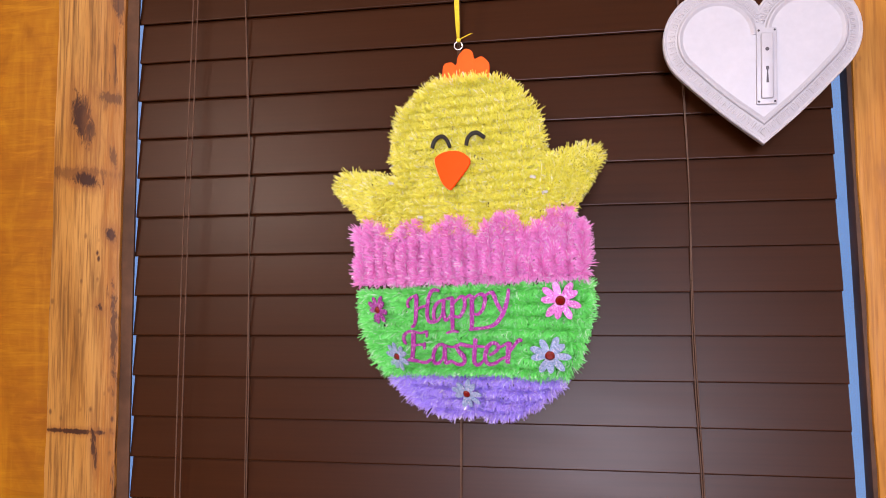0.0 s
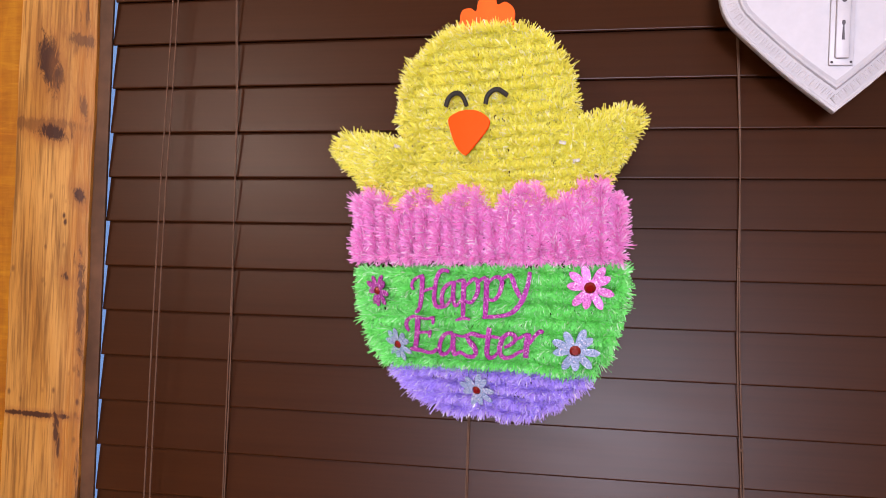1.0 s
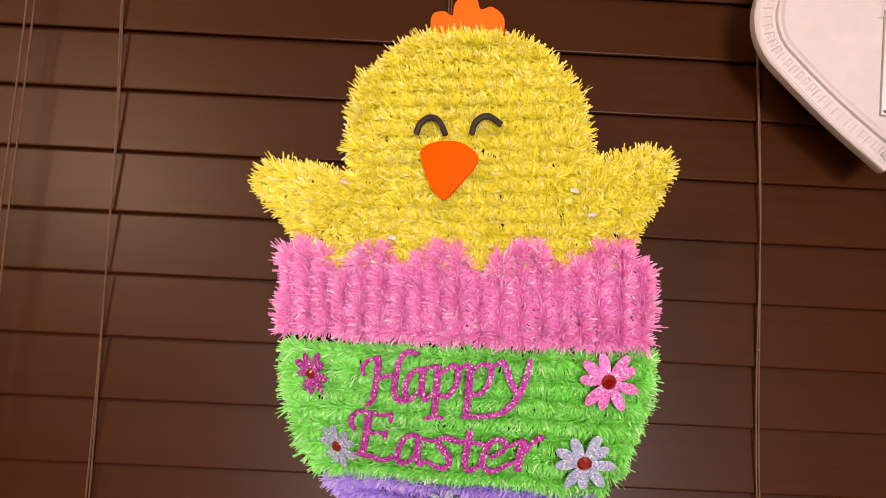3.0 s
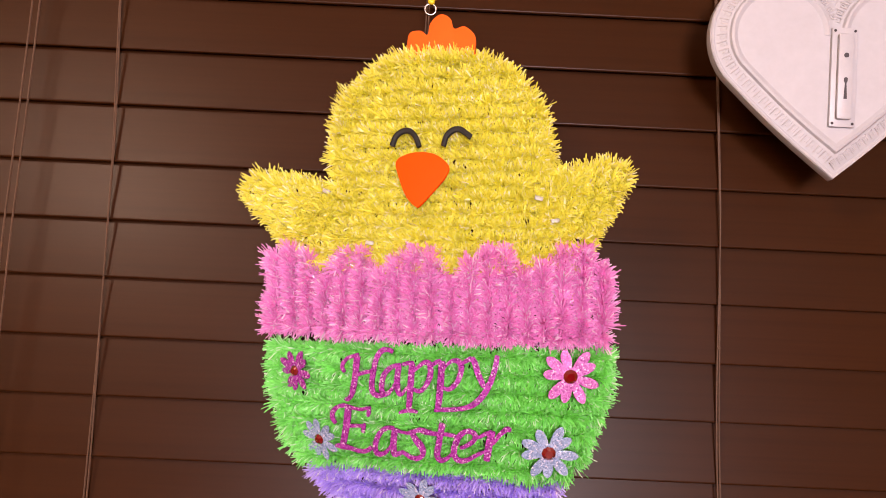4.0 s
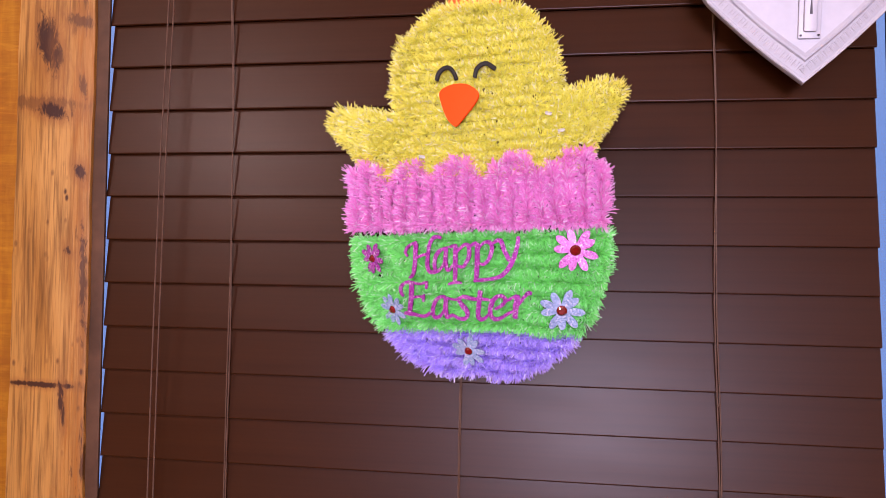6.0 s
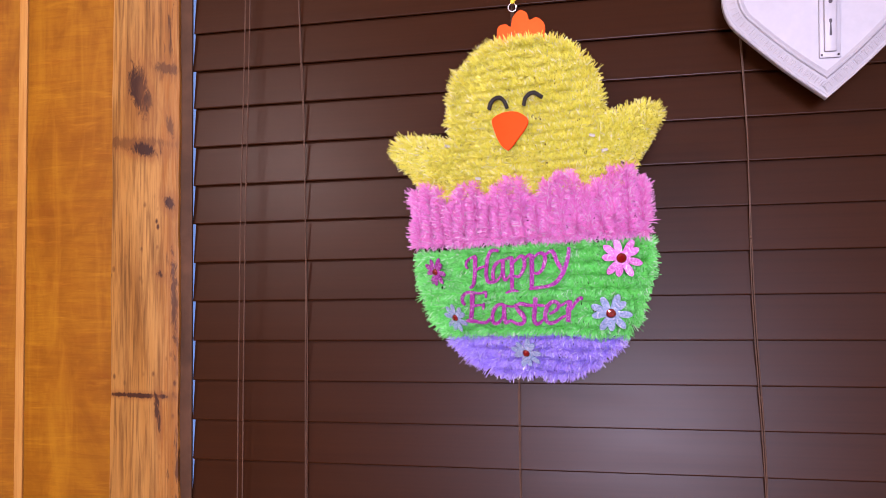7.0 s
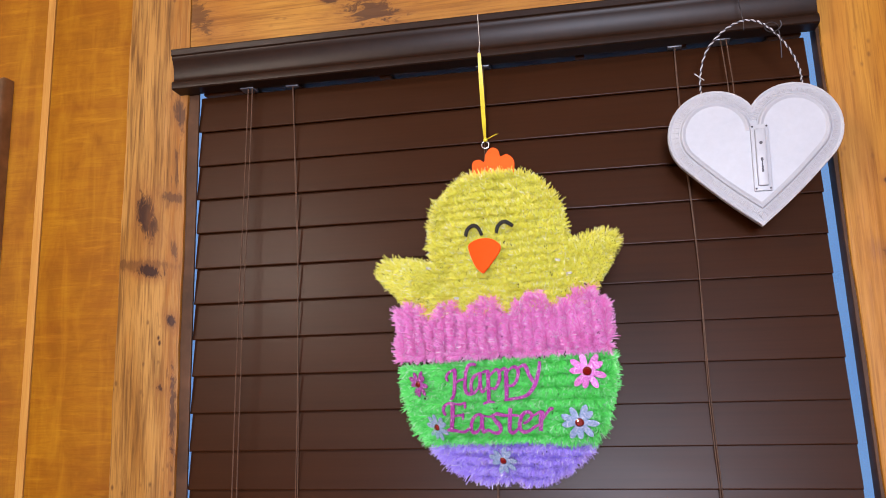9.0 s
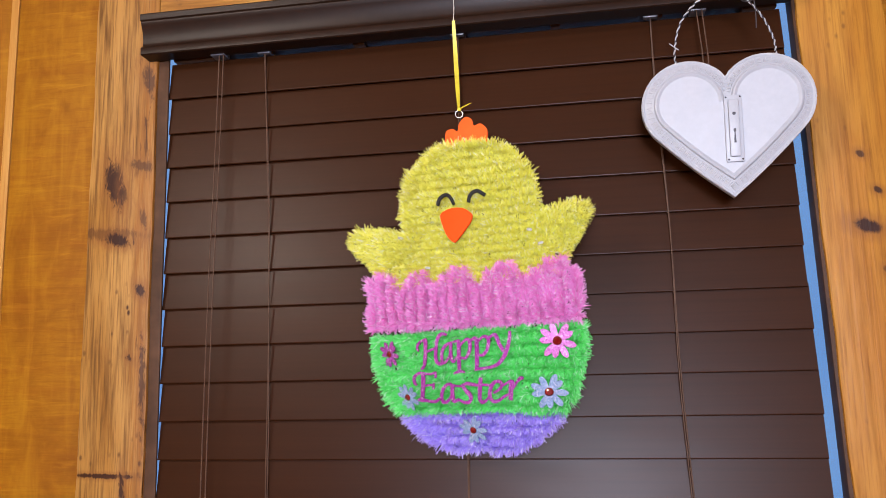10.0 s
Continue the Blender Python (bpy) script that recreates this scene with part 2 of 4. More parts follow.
STEEL = plain("steel_ring", (0.62, 0.60, 0.56), 0.25, metal=1.0)
GOLD = plain("antique_gold", (0.36, 0.25, 0.10), 0.34, metal=0.85, vary=0.3, scale=90)
BRONZE = plain("dark_bronze_frame", (0.21, 0.120, 0.062), 0.34, metal=0.45, vary=0.35, scale=60, coat=0.2)
GREENISH = plain("dark_ornament", (0.022, 0.020, 0.014), 0.4, vary=0.5, scale=120)
CLIP_GREY = plain("grey_clip", (0.34, 0.33, 0.27), 0.4)
COMB_ORANGE = plain("pale_orange_foam", (0.95, 0.125, 0.016), 0.7, spec=0.2, vary=0.04, scale=1500, bump=0.15)
T_YELLOW = tinsel_film("yellow_tinsel", (0.78, 0.73, 0.050), (0.88, 0.865, 0.155), (0.95, 0.95, 0.44))
T_PINK = tinsel_film("pink_tinsel", (0.84, 0.23, 0.60), (0.91, 0.39, 0.77), (0.95, 0.62, 0.90))
T_GREEN = tinsel_film("green_tinsel", (0.09, 0.66, 0.10), (0.21, 0.88, 0.23), (0.42, 0.95, 0.45))
T_PURPLE = tinsel_film("purple_tinsel", (0.38, 0.25, 0.82), (0.56, 0.43, 0.96), (0.72, 0.64, 0.98))
G_MAGENTA = glitter("magenta_glitter", (0.22, 0.010, 0.19), (0.54, 0.070, 0.50))
G_PINK = glitter("pink_glitter", (0.46, 0.085, 0.38), (0.72, 0.24, 0.62))
G_BLUE = glitter("pale_blue_glitter", (0.17, 0.27, 0.48), (0.42, 0.53, 0.76))
GEM = plain("red_gem", (0.15, 0.003, 0.005), 0.06, spec=0.9, vary=0.1, coat=1.0)
SKY_BACK = backdrop_mat()
GLASS = glass_mat("window_glass")
WHITE_VINYL = plain("white_vinyl", (0.75, 0.77, 0.80), 0.45, vary=0.04)
LAMP_GLASS = plain("opal_lamp_glass", (0.8, 0.78, 0.72), 0.3)


# ---- mesh helpers ----
def finish(ob, material, parent=None, label="", smooth=True):
    ob.data.materials.append(material)
    if smooth:
        for p in ob.data.polygons:
            p.use_smooth = True
        ob.data.set_sharp_from_angle(angle=radians(35))
    if parent is not None:
        ob.parent = parent
    if label:
        tagged(ob, label)
    return ob


def part(name, bm, material, parent=None, label="", smooth=True):
    me = bpy.data.meshes.new(name)
    bm.to_mesh(me)
    bm.free()
    return finish(new(name, me), material, parent, label, smooth)


def box(bm, x0, x1, y0, y1, z0, z1, bevel=0.0):
    made = bmesh.ops.create_cube(bm, size=1.0)["verts"]
    for v in made:
        v.co = Vector((x0 + (v.co.x + 0.5) * (x1 - x0), y0 + (v.co.y + 0.5) * (y1 - y0), z0 + (v.co.z + 0.5) * (z1 - z0)))
    if bevel:
        edges = list({e for v in made for e in v.link_edges})
        bmesh.ops.bevel(bm, geom=edges, offset=bevel, segments=2, affect="EDGES", profile=0.6)
    return bm


def block(name, material, x0, x1, y0, y1, z0, z1, bevel=0.0, parent=None, label=""):
    return part(name, box(bmesh.new(), x0, x1, y0, y1, z0, z1, bevel), material, parent, label)


def extrude_profile(bm, profile, x0, x1):
    """A closed (y, z) profile drawn out along x, with its ends capped."""
    a = [bm.verts.new((x0, y, z)) for y, z in profile]
    b = [bm.verts.new((x1, y, z)) for y, z in profile]
    n = len(profile)
    for i in range(n):
        bm.faces.new((a[i], a[(i + 1) % n], b[(i + 1) % n], b[i]))
    bm.faces.new(a[::-1])
    bm.faces.new(b)
    bmesh.ops.recalc_face_normals(bm, faces=bm.faces[:])
    return bm


def spline(points, steps=8, closed=False):
    """A smooth line through the points (Catmull-Rom)."""
    pts = [Vector(p) for p in points]
    n = len(pts)
    out = []
    for i in range(n if closed else n - 1):
        if closed:
            p0, p1, p2, p3 = pts[i - 1], pts[i], pts[(i + 1) % n], pts[(i + 2) % n]
        else:
            p0, p1, p2, p3 = pts[max(i - 1, 0)], pts[i], pts[i + 1], pts[min(i + 2, n - 1)]
        for s in range(steps):
            t = s / steps
            out.append(0.5 * ((2 * p1) + (p2 - p0) * t + (2 * p0 - 5 * p1 + 4 * p2 - p3) * t * t + (3 * p1 - p0 - 3 * p2 + p3) * t ** 3))
    if not closed:
        out.append(pts[-1])
    return out


def tube(bm, line, radius, sides=6, closed=False):
    """A round tube along a line of 3D points."""
    line = [Vector(p) for p in line]
    n = len(line)
    rings = []
    for i, p in enumerate(line):
        ahead = (line[(i + 1) % n] if closed or i < n - 1 else p) - (line[i - 1] if closed or i > 0 else p)
        ahead.normalize()
        side = ahead.orthogonal().normalized() if not rings else (last - ahead * last.dot(ahead)).normalized()
        last = side
        up = ahead.cross(side)
        r = radius(i / max(1, n - 1)) if callable(radius) else radius
        rings.append([bm.verts.new(p + (side * math.cos(a) + up * math.sin(a)) * r) for a in (2 * math.pi * k / sides for k in range(sides))])
    for i in range(n if closed else n - 1):
        a, b = rings[i], rings[(i + 1) % n]
        for k in range(sides):
            bm.faces.new((a[k], a[(k + 1) % sides], b[(k + 1) % sides], b[k]))
    if not closed:
        bm.faces.new(rings[0][::-1])
        bm.faces.new(rings[-1])
    return bm


def slab(bm, outline, w0, w1, round_edge=0.0):
    """A flat piece: an outline of (u, v), from depth w0 to w1 along -y, with its front edge rounded by an inset."""
    pts = [Vector((p[0], 0, p[1])) for p in outline]
    n = len(pts)
    mid = sum(pts, Vector()) / n
    layers = [(0.0, w0)]
    if round_edge:
        layers += [(0.0, w1 - round_edge), (0.35 * round_edge, w1 - 0.3 * round_edge), (1.1 * round_edge, w1)]
    else:
        layers += [(0.0, w1)]
    rings = []
    for inset, w in layers:
        ring = []
        for i, p in enumerate(pts):
            tan = (pts[(i + 1) % n] - pts[i - 1]).normalized()
            inward = Vector((-tan.z, 0, tan.x))
            ring.append(bm.verts.new(p + inward * inset + Vector((0, -w, 0))))
        rings.append(ring)
    for a, b in zip(rings, rings[1:]):
        for i in range(n):
            bm.faces.new((a[i], a[(i + 1) % n], b[(i + 1) % n], b[i]))
    bm.faces.new(rings[-1])
    bm.faces.new(rings[0][::-1])
    bmesh.ops.recalc_face_normals(bm, faces=bm.faces[:])
    return bm


def thing(name, m, label, category, group=""):
    ob = new(name)
    ob.empty_display_size = 0.05
    ob.matrix_world = m
    return tagged(ob, label, category, group)


def structure(ob, label, category="structure"):
    return tagged(ob, label, category, kind="structure")


# ---- the window wall and the room ----
FACE = -0.008       # front of the pine trim
WALL = 0.012        # front of the stained panel
LX0, LX1 = -0.523, -0.4365
RX0, RX1 = 0.3272, 0.4155
wall_n = structure(new("wall_north"), "orange-stained wood panel wall round the window", "wall")
block("panel_board", PANEL, -0.6525, -0.515, WALL, WALL + 0.018, 0.0, 2.45, 0.0015, wall_n)
block("panel_board", PANEL, -1.26, -0.6650, WALL, WALL + 0.018, 0.0, 2.45, 0.0015, wall_n)
block("panel_board", PANEL, -2.0, -1.265, WALL, WALL + 0.018, 0.0, 2.45, 0.0015, wall_n)
block("panel_board", PANEL, 0.40, 1.15, WALL, WALL + 0.018, 0.0, 2.45, 0.0015, wall_n)
block("panel_board", PANEL, 1.155, 2.0, WALL, WALL + 0.018, 0.0, 2.45, 0.0015, wall_n)
block("panel_board", PANEL, -0.514, 0.399, WALL, WALL + 0.018, 2.06, 2.45, 0.0015, wall_n)
block("panel_board", PANEL, -0.514, 0.399, WALL, WALL + 0.018, 0.0, 0.90, 0.0015, wall_n)
block("joint_strip", SPLINE, -0.6645, -0.6530, WALL - 0.0015, WALL + 0.015, 0.0, 2.45, 0.0015, wall_n, "pale wooden joint strip between panels")
block("wall_core", WALLPLAIN, -2.0, -0.57, WALL + 0.019, 0.13, 0.0, 2.45, 0, wall_n)
block("wall_core", WALLPLAIN, 0.425, 2.0, WALL + 0.019, 0.13, 0.0, 2.45, 0, wall_n)
block("wall_core", WALLPLAIN, -0.569, 0.424, WALL + 0.019, 0.13, 2.075, 2.45, 0, wall_n)
block("wall_core", WALLPLAIN, -0.569, 0.424, WALL + 0.019, 0.13, 0.0, 0.885, 0, wall_n)

structure(block("wall_west", WALLPLAIN, -2.1, -2.0, -3.2, 0.13, 0, 2.45), "plain wood-clad side wall", "wall")
structure(block("wall_east", WALLPLAIN, 2.0, 2.1, -3.2, 0.13, 0, 2.45), "plain wood-clad side wall", "wall")
# the opening is added to go with the unseen cool light
wall_s = structure(new("wall_south"), "plain wood-clad back wall with an added square opening", "wall")
block("wall_piece", WALLPLAIN, -2.1, -0.15, -3.3, -3.2, 0, 2.45, 0, wall_s)
block("wall_piece", WALLPLAIN, 0.55, 2.1, -3.3, -3.2, 0, 2.45, 0, wall_s)
block("wall_piece", WALLPLAIN, -0.15, 0.55, -3.3, -3.2, 0, 1.35, 0, wall_s)
block("wall_piece", WALLPLAIN, -0.15, 0.55, -3.3, -3.2, 2.05, 2.45, 0, wall_s)
structure(block("floor", FLOOR, -2.1, 2.1, -3.3, 0.13, -0.08, 0.0), "plain brown floor", "floor")
structure(block("ceiling", CEIL, -2.1, 2.1, -3.3, 0.13, 2.45, 2.55), "plain ceiling", "ceiling")

# the lamp whose light falls on the window
cl = thing("ceiling_lamp", pose(*LAMP_1), "flat round ceiling lamp base", "ceiling lamp")
bm = bmesh.new()
bmesh.ops.create_cone(bm, segments=32, radius1=0.07, radius2=0.06, depth=0.016, cap_ends=True, matrix=Matrix.Translation((0, 0, -0.008)))
part("lamp_base", bm, STEEL, cl)


def board(name, material, x0, x1, z0, z1, label, seed, wane=0.0012):
    """A rough-sawn trim board with slightly wavering edges."""
    rng = random.Random(seed)
    bm = bmesh.new()
    upright = (z1 - z0) > (x1 - x0)
    length = (z1 - z0) if upright else (x1 - x0)
    n = int(length / 0.02)
    rows = []
    ph = [rng.uniform(0, 6) for _ in range(4)]
    for i in range(n + 1):
        s = i / n * length
        e0 = wane * (math.sin(s * 31 + ph[0]) + 0.6 * math.sin(s * 83 + ph[1])) * 0.5
        e1 = wane * (math.sin(s * 27 + ph[2]) + 0.6 * math.sin(s * 91 + ph[3])) * 0.5
        lo, hi = (x0 + e0, x1 + e1) if upright else (z0 + e0, z1 + e1)
        b = 0.0025
        ring = [(lo, WALL - 0.0002), (lo, FACE + b), (lo + 0.3 * b, FACE + 0.3 * b), (lo + b, FACE),
                (hi - b, FACE), (hi - 0.3 * b, FACE + 0.3 * b), (hi, FACE + b), (hi, WALL - 0.0002)]
        rows.append([bm.verts.new((a, y, z0 + s) if upright else (x0 + s, y, a)) for a, y in ring])
    for a, b in zip(rows, rows[1:]):
        for k in range(8):
            bm.faces.new((a[k], a[(k + 1) % 8], b[(k + 1) % 8], b[k]))
    bm.faces.new(rows[0])
    bm.faces.new(rows[-1][::-1])
    bmesh.ops.recalc_face_normals(bm, faces=bm.faces[:])
    ob = part(name, bm, material)
    return structure(ob, label, "window trim")


def lean(ob, by=0.019, about=1.75):
    """Sets an upright piece slightly out of plumb."""
    for v in ob.data.vertices:
        v.co.x += (about - v.co.z) * by
    return ob


board("trim_left", PINE_POST, LX0, LX1, 0.885, 2.44, "rough knotty pine board beside the window, dark knots", 3)
lean(board("trim_right", PINE_POST_R, RX0, RX1, 0.885, 2.44, "golden knotty pine board beside the window", 5))
board("trim_top", PINE_HEAD, LX1 + 0.0015, RX0 - 0.0060, 1.995, 2.19, "knotty pine header board over the window", 7)
board("trim_bottom", PINE_HEAD, LX1 + 0.0015, RX0 - 0.0010, 0.885, 0.975, "pine sill board under the window", 9)

win = structure(new("window_1"), "window behind the closed blind with dark-stained jambs", "window")
block("jamb", JAMB, LX1 - 0.010, LX1 + 0.0138, FACE + 0.004, -0.0006, 0.976, 1.992, 0.001, win, "dark-stained jamb strip")
lean(block("jamb", JAMB, RX0 - 0.0036, RX0 + 0.012, FACE + 0.003, 0.0155, 0.976, 1.992, 0.001, win, "dark-stained jamb strip"))
block("window_frame", WHITE_VINYL, -0.565, -0.540, 0.075, 0.115, 0.90, 2.06, 0.003, win)
block("window_frame", WHITE_VINYL, 0.395, 0.420, 0.075, 0.115, 0.90, 2.06, 0.003, win)
block("window_frame", WHITE_VINYL, -0.539, 0.394, 0.075, 0.115, 2.035, 2.06, 0.003, win)
block("window_frame", WHITE_VINYL, -0.539, 0.394, 0.075, 0.115, 0.90, 0.925, 0.003, win)
pane = block("pane", GLASS, -0.5395, 0.3945, 0.093, 0.097, 0.9255, 2.0345, 0, win)
pane.visible_shadow = False
structure(block("backdrop", SKY_BACK, -3.0, 3.0, 2.4, 2.42, -0.5, 4.5), "plain blue evening sky outside the window", "sky")

# ---- the blind ----
SX0, SX1 = -0.4235, 0.3102
PITCH, Z0 = 0.044, 1.75
blind = thing("window_blind", pose(-0.055, 0.02, 1.99), "closed dark brown faux-wood slatted blind", "blind")
back = blind.matrix_world.inverted()


def under(ob, parent):
    """Hang a piece built in room coordinates under its thing, where it is."""
    ob.parent = parent
    ob.matrix_parent_inverse = parent.matrix_world.inverted()
    return ob


def slat_mesh():
    """One flat slat with rounded long edges, tilted with its lower edge forward, about that edge."""
    width, thick, tilt = 0.0490, 0.0027, radians(7.2)
    r = thick * 0.5
    ring = []
    for centre, first in ((width - r, -90), (r, 90)):
        for k in range(7):
            a = radians(first + 30 * k)
            ring.append((centre + r * math.cos(a), r * math.sin(a)))
    ring = [(al * math.sin(tilt) - off * math.cos(tilt), al * math.cos(tilt) + off * math.sin(tilt)) for al, off in ring]
    bm = extrude_profile(bmesh.new(), ring, 0.0, SX1 - SX0)
    me = bpy.data.meshes.new("slat")
    bm.to_mesh(me)
    bm.free()
    me.materials.append(SLAT)
    for p in me.polygons:
        p.use_smooth = True
    me.set_sharp_from_angle(angle=radians(14))
    return me


SLAT_ME = slat_mesh()
rng = random.Random(4)
for k in range(4, -17, -1):
    ob = new("slat", SLAT_ME)
    z = Z0 + k * PITCH + (0.0015 if k == 4 else 0.0) + rng.uniform(-0.0006, 0.0006)
    reach = 1.0 + max(0.0, 1.72 - z) * 0.022 / (SX1 - SX0)
    ob.matrix_world = pose(SX0 + rng.uniform(-0.0007, 0.0007), 0.0015 + rng.uniform(-0.0005, 0.0005), z, rng.uniform(-0.3, 0.3), rng.uniform(-0.04, 0.04), 0) @ Matrix.Diagonal((reach, 1, 1, 1))
    m = ob.matrix_world.copy()
    ob.parent = blind
    ob.matrix_basis = back @ m
under(block("headrail", JAMB, SX0 + 0.004, SX1 - 0.004, 0.0, 0.035, 1.9830, 2.035, 0.002), blind)
for x0, x1 in ((SX0 + 0.004, -0.352), (-0.300, -0.290), (-0.184, -0.170), (-0.064, -0.046), (0.055, 0.066), (0.165, 0.182), (0.270, SX1 - 0.004)):
    under(block("headrail_bracket", JAMB, x0, x1, 0.001, 0.034, 1.9770, 1.9828, 0.001), blind)
under(block("bottom_rail", SLAT, SX0, SX1, -0.010, 0.026, 0.985, 1.003, 0.004), blind)
VAL = [(-0.0075, 1.9760), (-0.0290, 1.9760), (-0.0305, 1.9772), (-0.0310, 1.9840), (-0.0300, 1.9860), (-0.0265, 1.9880), (-0.0255, 1.9900),
       (-0.0255, 1.9930), (-0.0262, 2.0000), (-0.0280, 2.0070), (-0.0305, 2.0130), (-0.0325, 2.0165), (-0.0325, 2.0185),
       (-0.0345, 2.0200), (-0.0350, 2.0265), (-0.0340, 2.0280), (-0.0125, 2.0280), (-0.0125, 1.9800), (-0.0075, 1.9800)]
under(part("valance", extrude_profile(bmesh.new(), VAL, -0.4465, 0.3175), VALANCE, None, "moulded espresso valance with a grooved profile"), blind)
under(block("valance_return", VALANCE, -0.4465, -0.4405, -0.0124, FACE - 0.0005, 1.980, 2.027, 0.0008), blind)

def ladder_x(x, z):
    """Where a ladder cord hangs: gathered a little at the headrail, drifting aside lower down."""
    if x > 0.1:
        return x + (1.75 - z) * 0.0185 + 0.0012 * math.sin(z * 19)
    if x < -0.1:
        return x - 0.0085 * max(0.0, (z - 1.76) / 0.2) ** 1.2 + 0.0007 * math.sin(z * 13)
    return x + 0.0006 * math.sin(z * 17)


for x in (-0.2872, -0.0550, 0.1725):
    bm = bmesh.new()
    for dx in (-0.0011, 0.0011):
        line = []
        for i in range(110):
            z = 1.980 - i * 0.0092
            line.append((ladder_x(x, z) + dx * (0.25 + 0.75 * math.sin(z * 9 + x * 40)), -0.0022 - 0.0004 * math.sin(z * 31 + dx * 900), z))
        tube(bm, line, 0.00068, 6)
    for z in (1.63, 1.475) if x > 0 else ():
        bmesh.ops.create_icosphere(bm, subdivisions=1, radius=0.0017, matrix=Matrix.Translation((ladder_x(x, z), -0.0026, z)))
    under(part("ladder_cord", bm, CORD), blind)
    at = ladder_x(x, 1.977)
    under(block("cord_clip", PLASTIC, at - 0.008, at + 0.008, -0.0065, 0.0005, 1.9745, 1.9803, 0.0012), blind)


def lift_cord(x0, x1, zend, sway):
    line = [(x0 + (x1 - x0) * t + sway * math.sin(t * 5.0), -0.0105 - 0.011 * min(1.0, t * 3) + 0.001 * math.sin(t * 9), 1.990 - t * (1.990 - zend)) for t in (i / 40 for i in range(41))]
    return tube(bmesh.new(), line, 0.00075, 6)


for a, b in ((-0.3520, -0.3605), (-0.3465, -0.3545)):
    under(part("lift_cord", lift_cord(a, b, 1.12, 0.001), CORD), blind)
for a, b in ((0.2165, 0.220), (0.2225, 0.2245)):
    under(part("lift_cord", lift_cord(a, b, 1.785, 0.001), CORD), blind)
under(block("cord_clip", PLASTIC, -0.363, -0.345, -0.013, 0.004, 1.9745, 1.9803, 0.0012), blind)
under(block("cord_clip", PLASTIC, 0.211, 0.228, -0.013, 0.004, 1.9745, 1.9803, 0.0012), blind)
# ---- the framed picture on the panel wall ----
pic = thing("picture_frame", pose(-0.833, WALL, 1.876), "dark bronze picture frame with ornate moulding on the wall", "picture frame")


def frame_ring(name, hw, hh, width, profile, material, label=""):
    """A mitred frame: profile of (inward, depth) carried round a rectangle."""
    bm = bmesh.new()
    loops = []
    for inward, depth in profile:
        w, h = hw - inward * width, hh - inward * width
        loops.append([bm.verts.new((sx * w, -depth, sz * h)) for sx, sz in ((-1, -1), (1, -1), (1, 1), (-1, 1))])
    for a, b in zip(loops, loops[1:]):
        for i in range(4):
            bm.faces.new((a[i], a[(i + 1) % 4], b[(i + 1) % 4], b[i]))
    bmesh.ops.recalc_face_normals(bm, faces=bm.faces[:])
    return part(name, bm, material, pic, label)


HW, HH = 0.122, 0.1545
frame_ring("outer_moulding", HW, HH, 0.019, [(0, 0), (0, 0.014), (0.04, 0.0185), (0.14, 0.0215), (0.26, 0.0225), (0.36, 0.0205), (0.42, 0.0175), (0.50, 0.0190), (0.62, 0.0205), (0.74, 0.0190), (0.82, 0.0160), (0.90, 0.0170), (1, 0.010)], BRONZE)
frame_ring("ornament_band", HW - 0.0191, HH - 0.0191, 0.021, [(0, 0.008), (0.05, 0.0105), (0.5, 0.0125), (0.95, 0.0105), (1, 0.006)], GREENISH, "dark band with worn relief")
frame_ring("gold_fillet", HW - 0.0402, HH - 0.0402, 0.016, [(0, 0.004), (0.06, 0.011), (0.2, 0.0135), (0.34, 0.011), (0.4, 0.0085), (0.5, 0.0105), (0.62, 0.0115), (0.74, 0.009), (0.86, 0.0085), (1, 0.003)], GOLD, "stepped antique gold inner edge")
block("picture_sheet", plain("muted_print", (0.30, 0.26, 0.20), 0.6, vary=0.4, scale=18), -0.0675, 0.0675, -0.0035, -0.0005, -0.100, 0.100, 0, pic)
rng = random.Random(11)
bm = bmesh.new()
for i in range(38):
    z = -HH + 0.024 + i * 0.0069
    for sx in (-1, 1):
        c = Vector((sx * (HW - 0.0296 + rng.uniform(-0.003, 0.003)), -0.0124, z))
        bmesh.ops.create_icosphere(bm, subdivisions=1, radius=1, matrix=Matrix.Translation(c) @ Euler((0, rng.uniform(-0.9, 0.9), 0)).to_matrix().to_4x4() @ Matrix.Diagonal((rng.uniform(0.003, 0.0075), 0.0022, 0.0021, 1)))
tagged(part("relief", bm, BRONZE, pic, "worn leaf relief"), kind="stuff")

# ---- the hanging chick ----
O = Vector((-0.04, -0.06, 1.65))
M = Matrix.Translation(O)
chick = thing("chick_decoration", M, "tinsel chick in an Easter egg, hung from a yellow ribbon", "decoration")
MM = 0.001


def bowl(x, z):
    """Depth of the bowed front at a place on the window, and its slopes: it curves away to the sides, above and below."""
    a, c = x - 0.018, z - 1.645
    k = np.where(c > 0, 1.0563, 1.6325)
    return -0.0876 + 1.815 * a * a + k * c * c - 0.0724 * a - 0.0503 * c, 3.63 * a - 0.0724, 2 * k * c - 0.0503


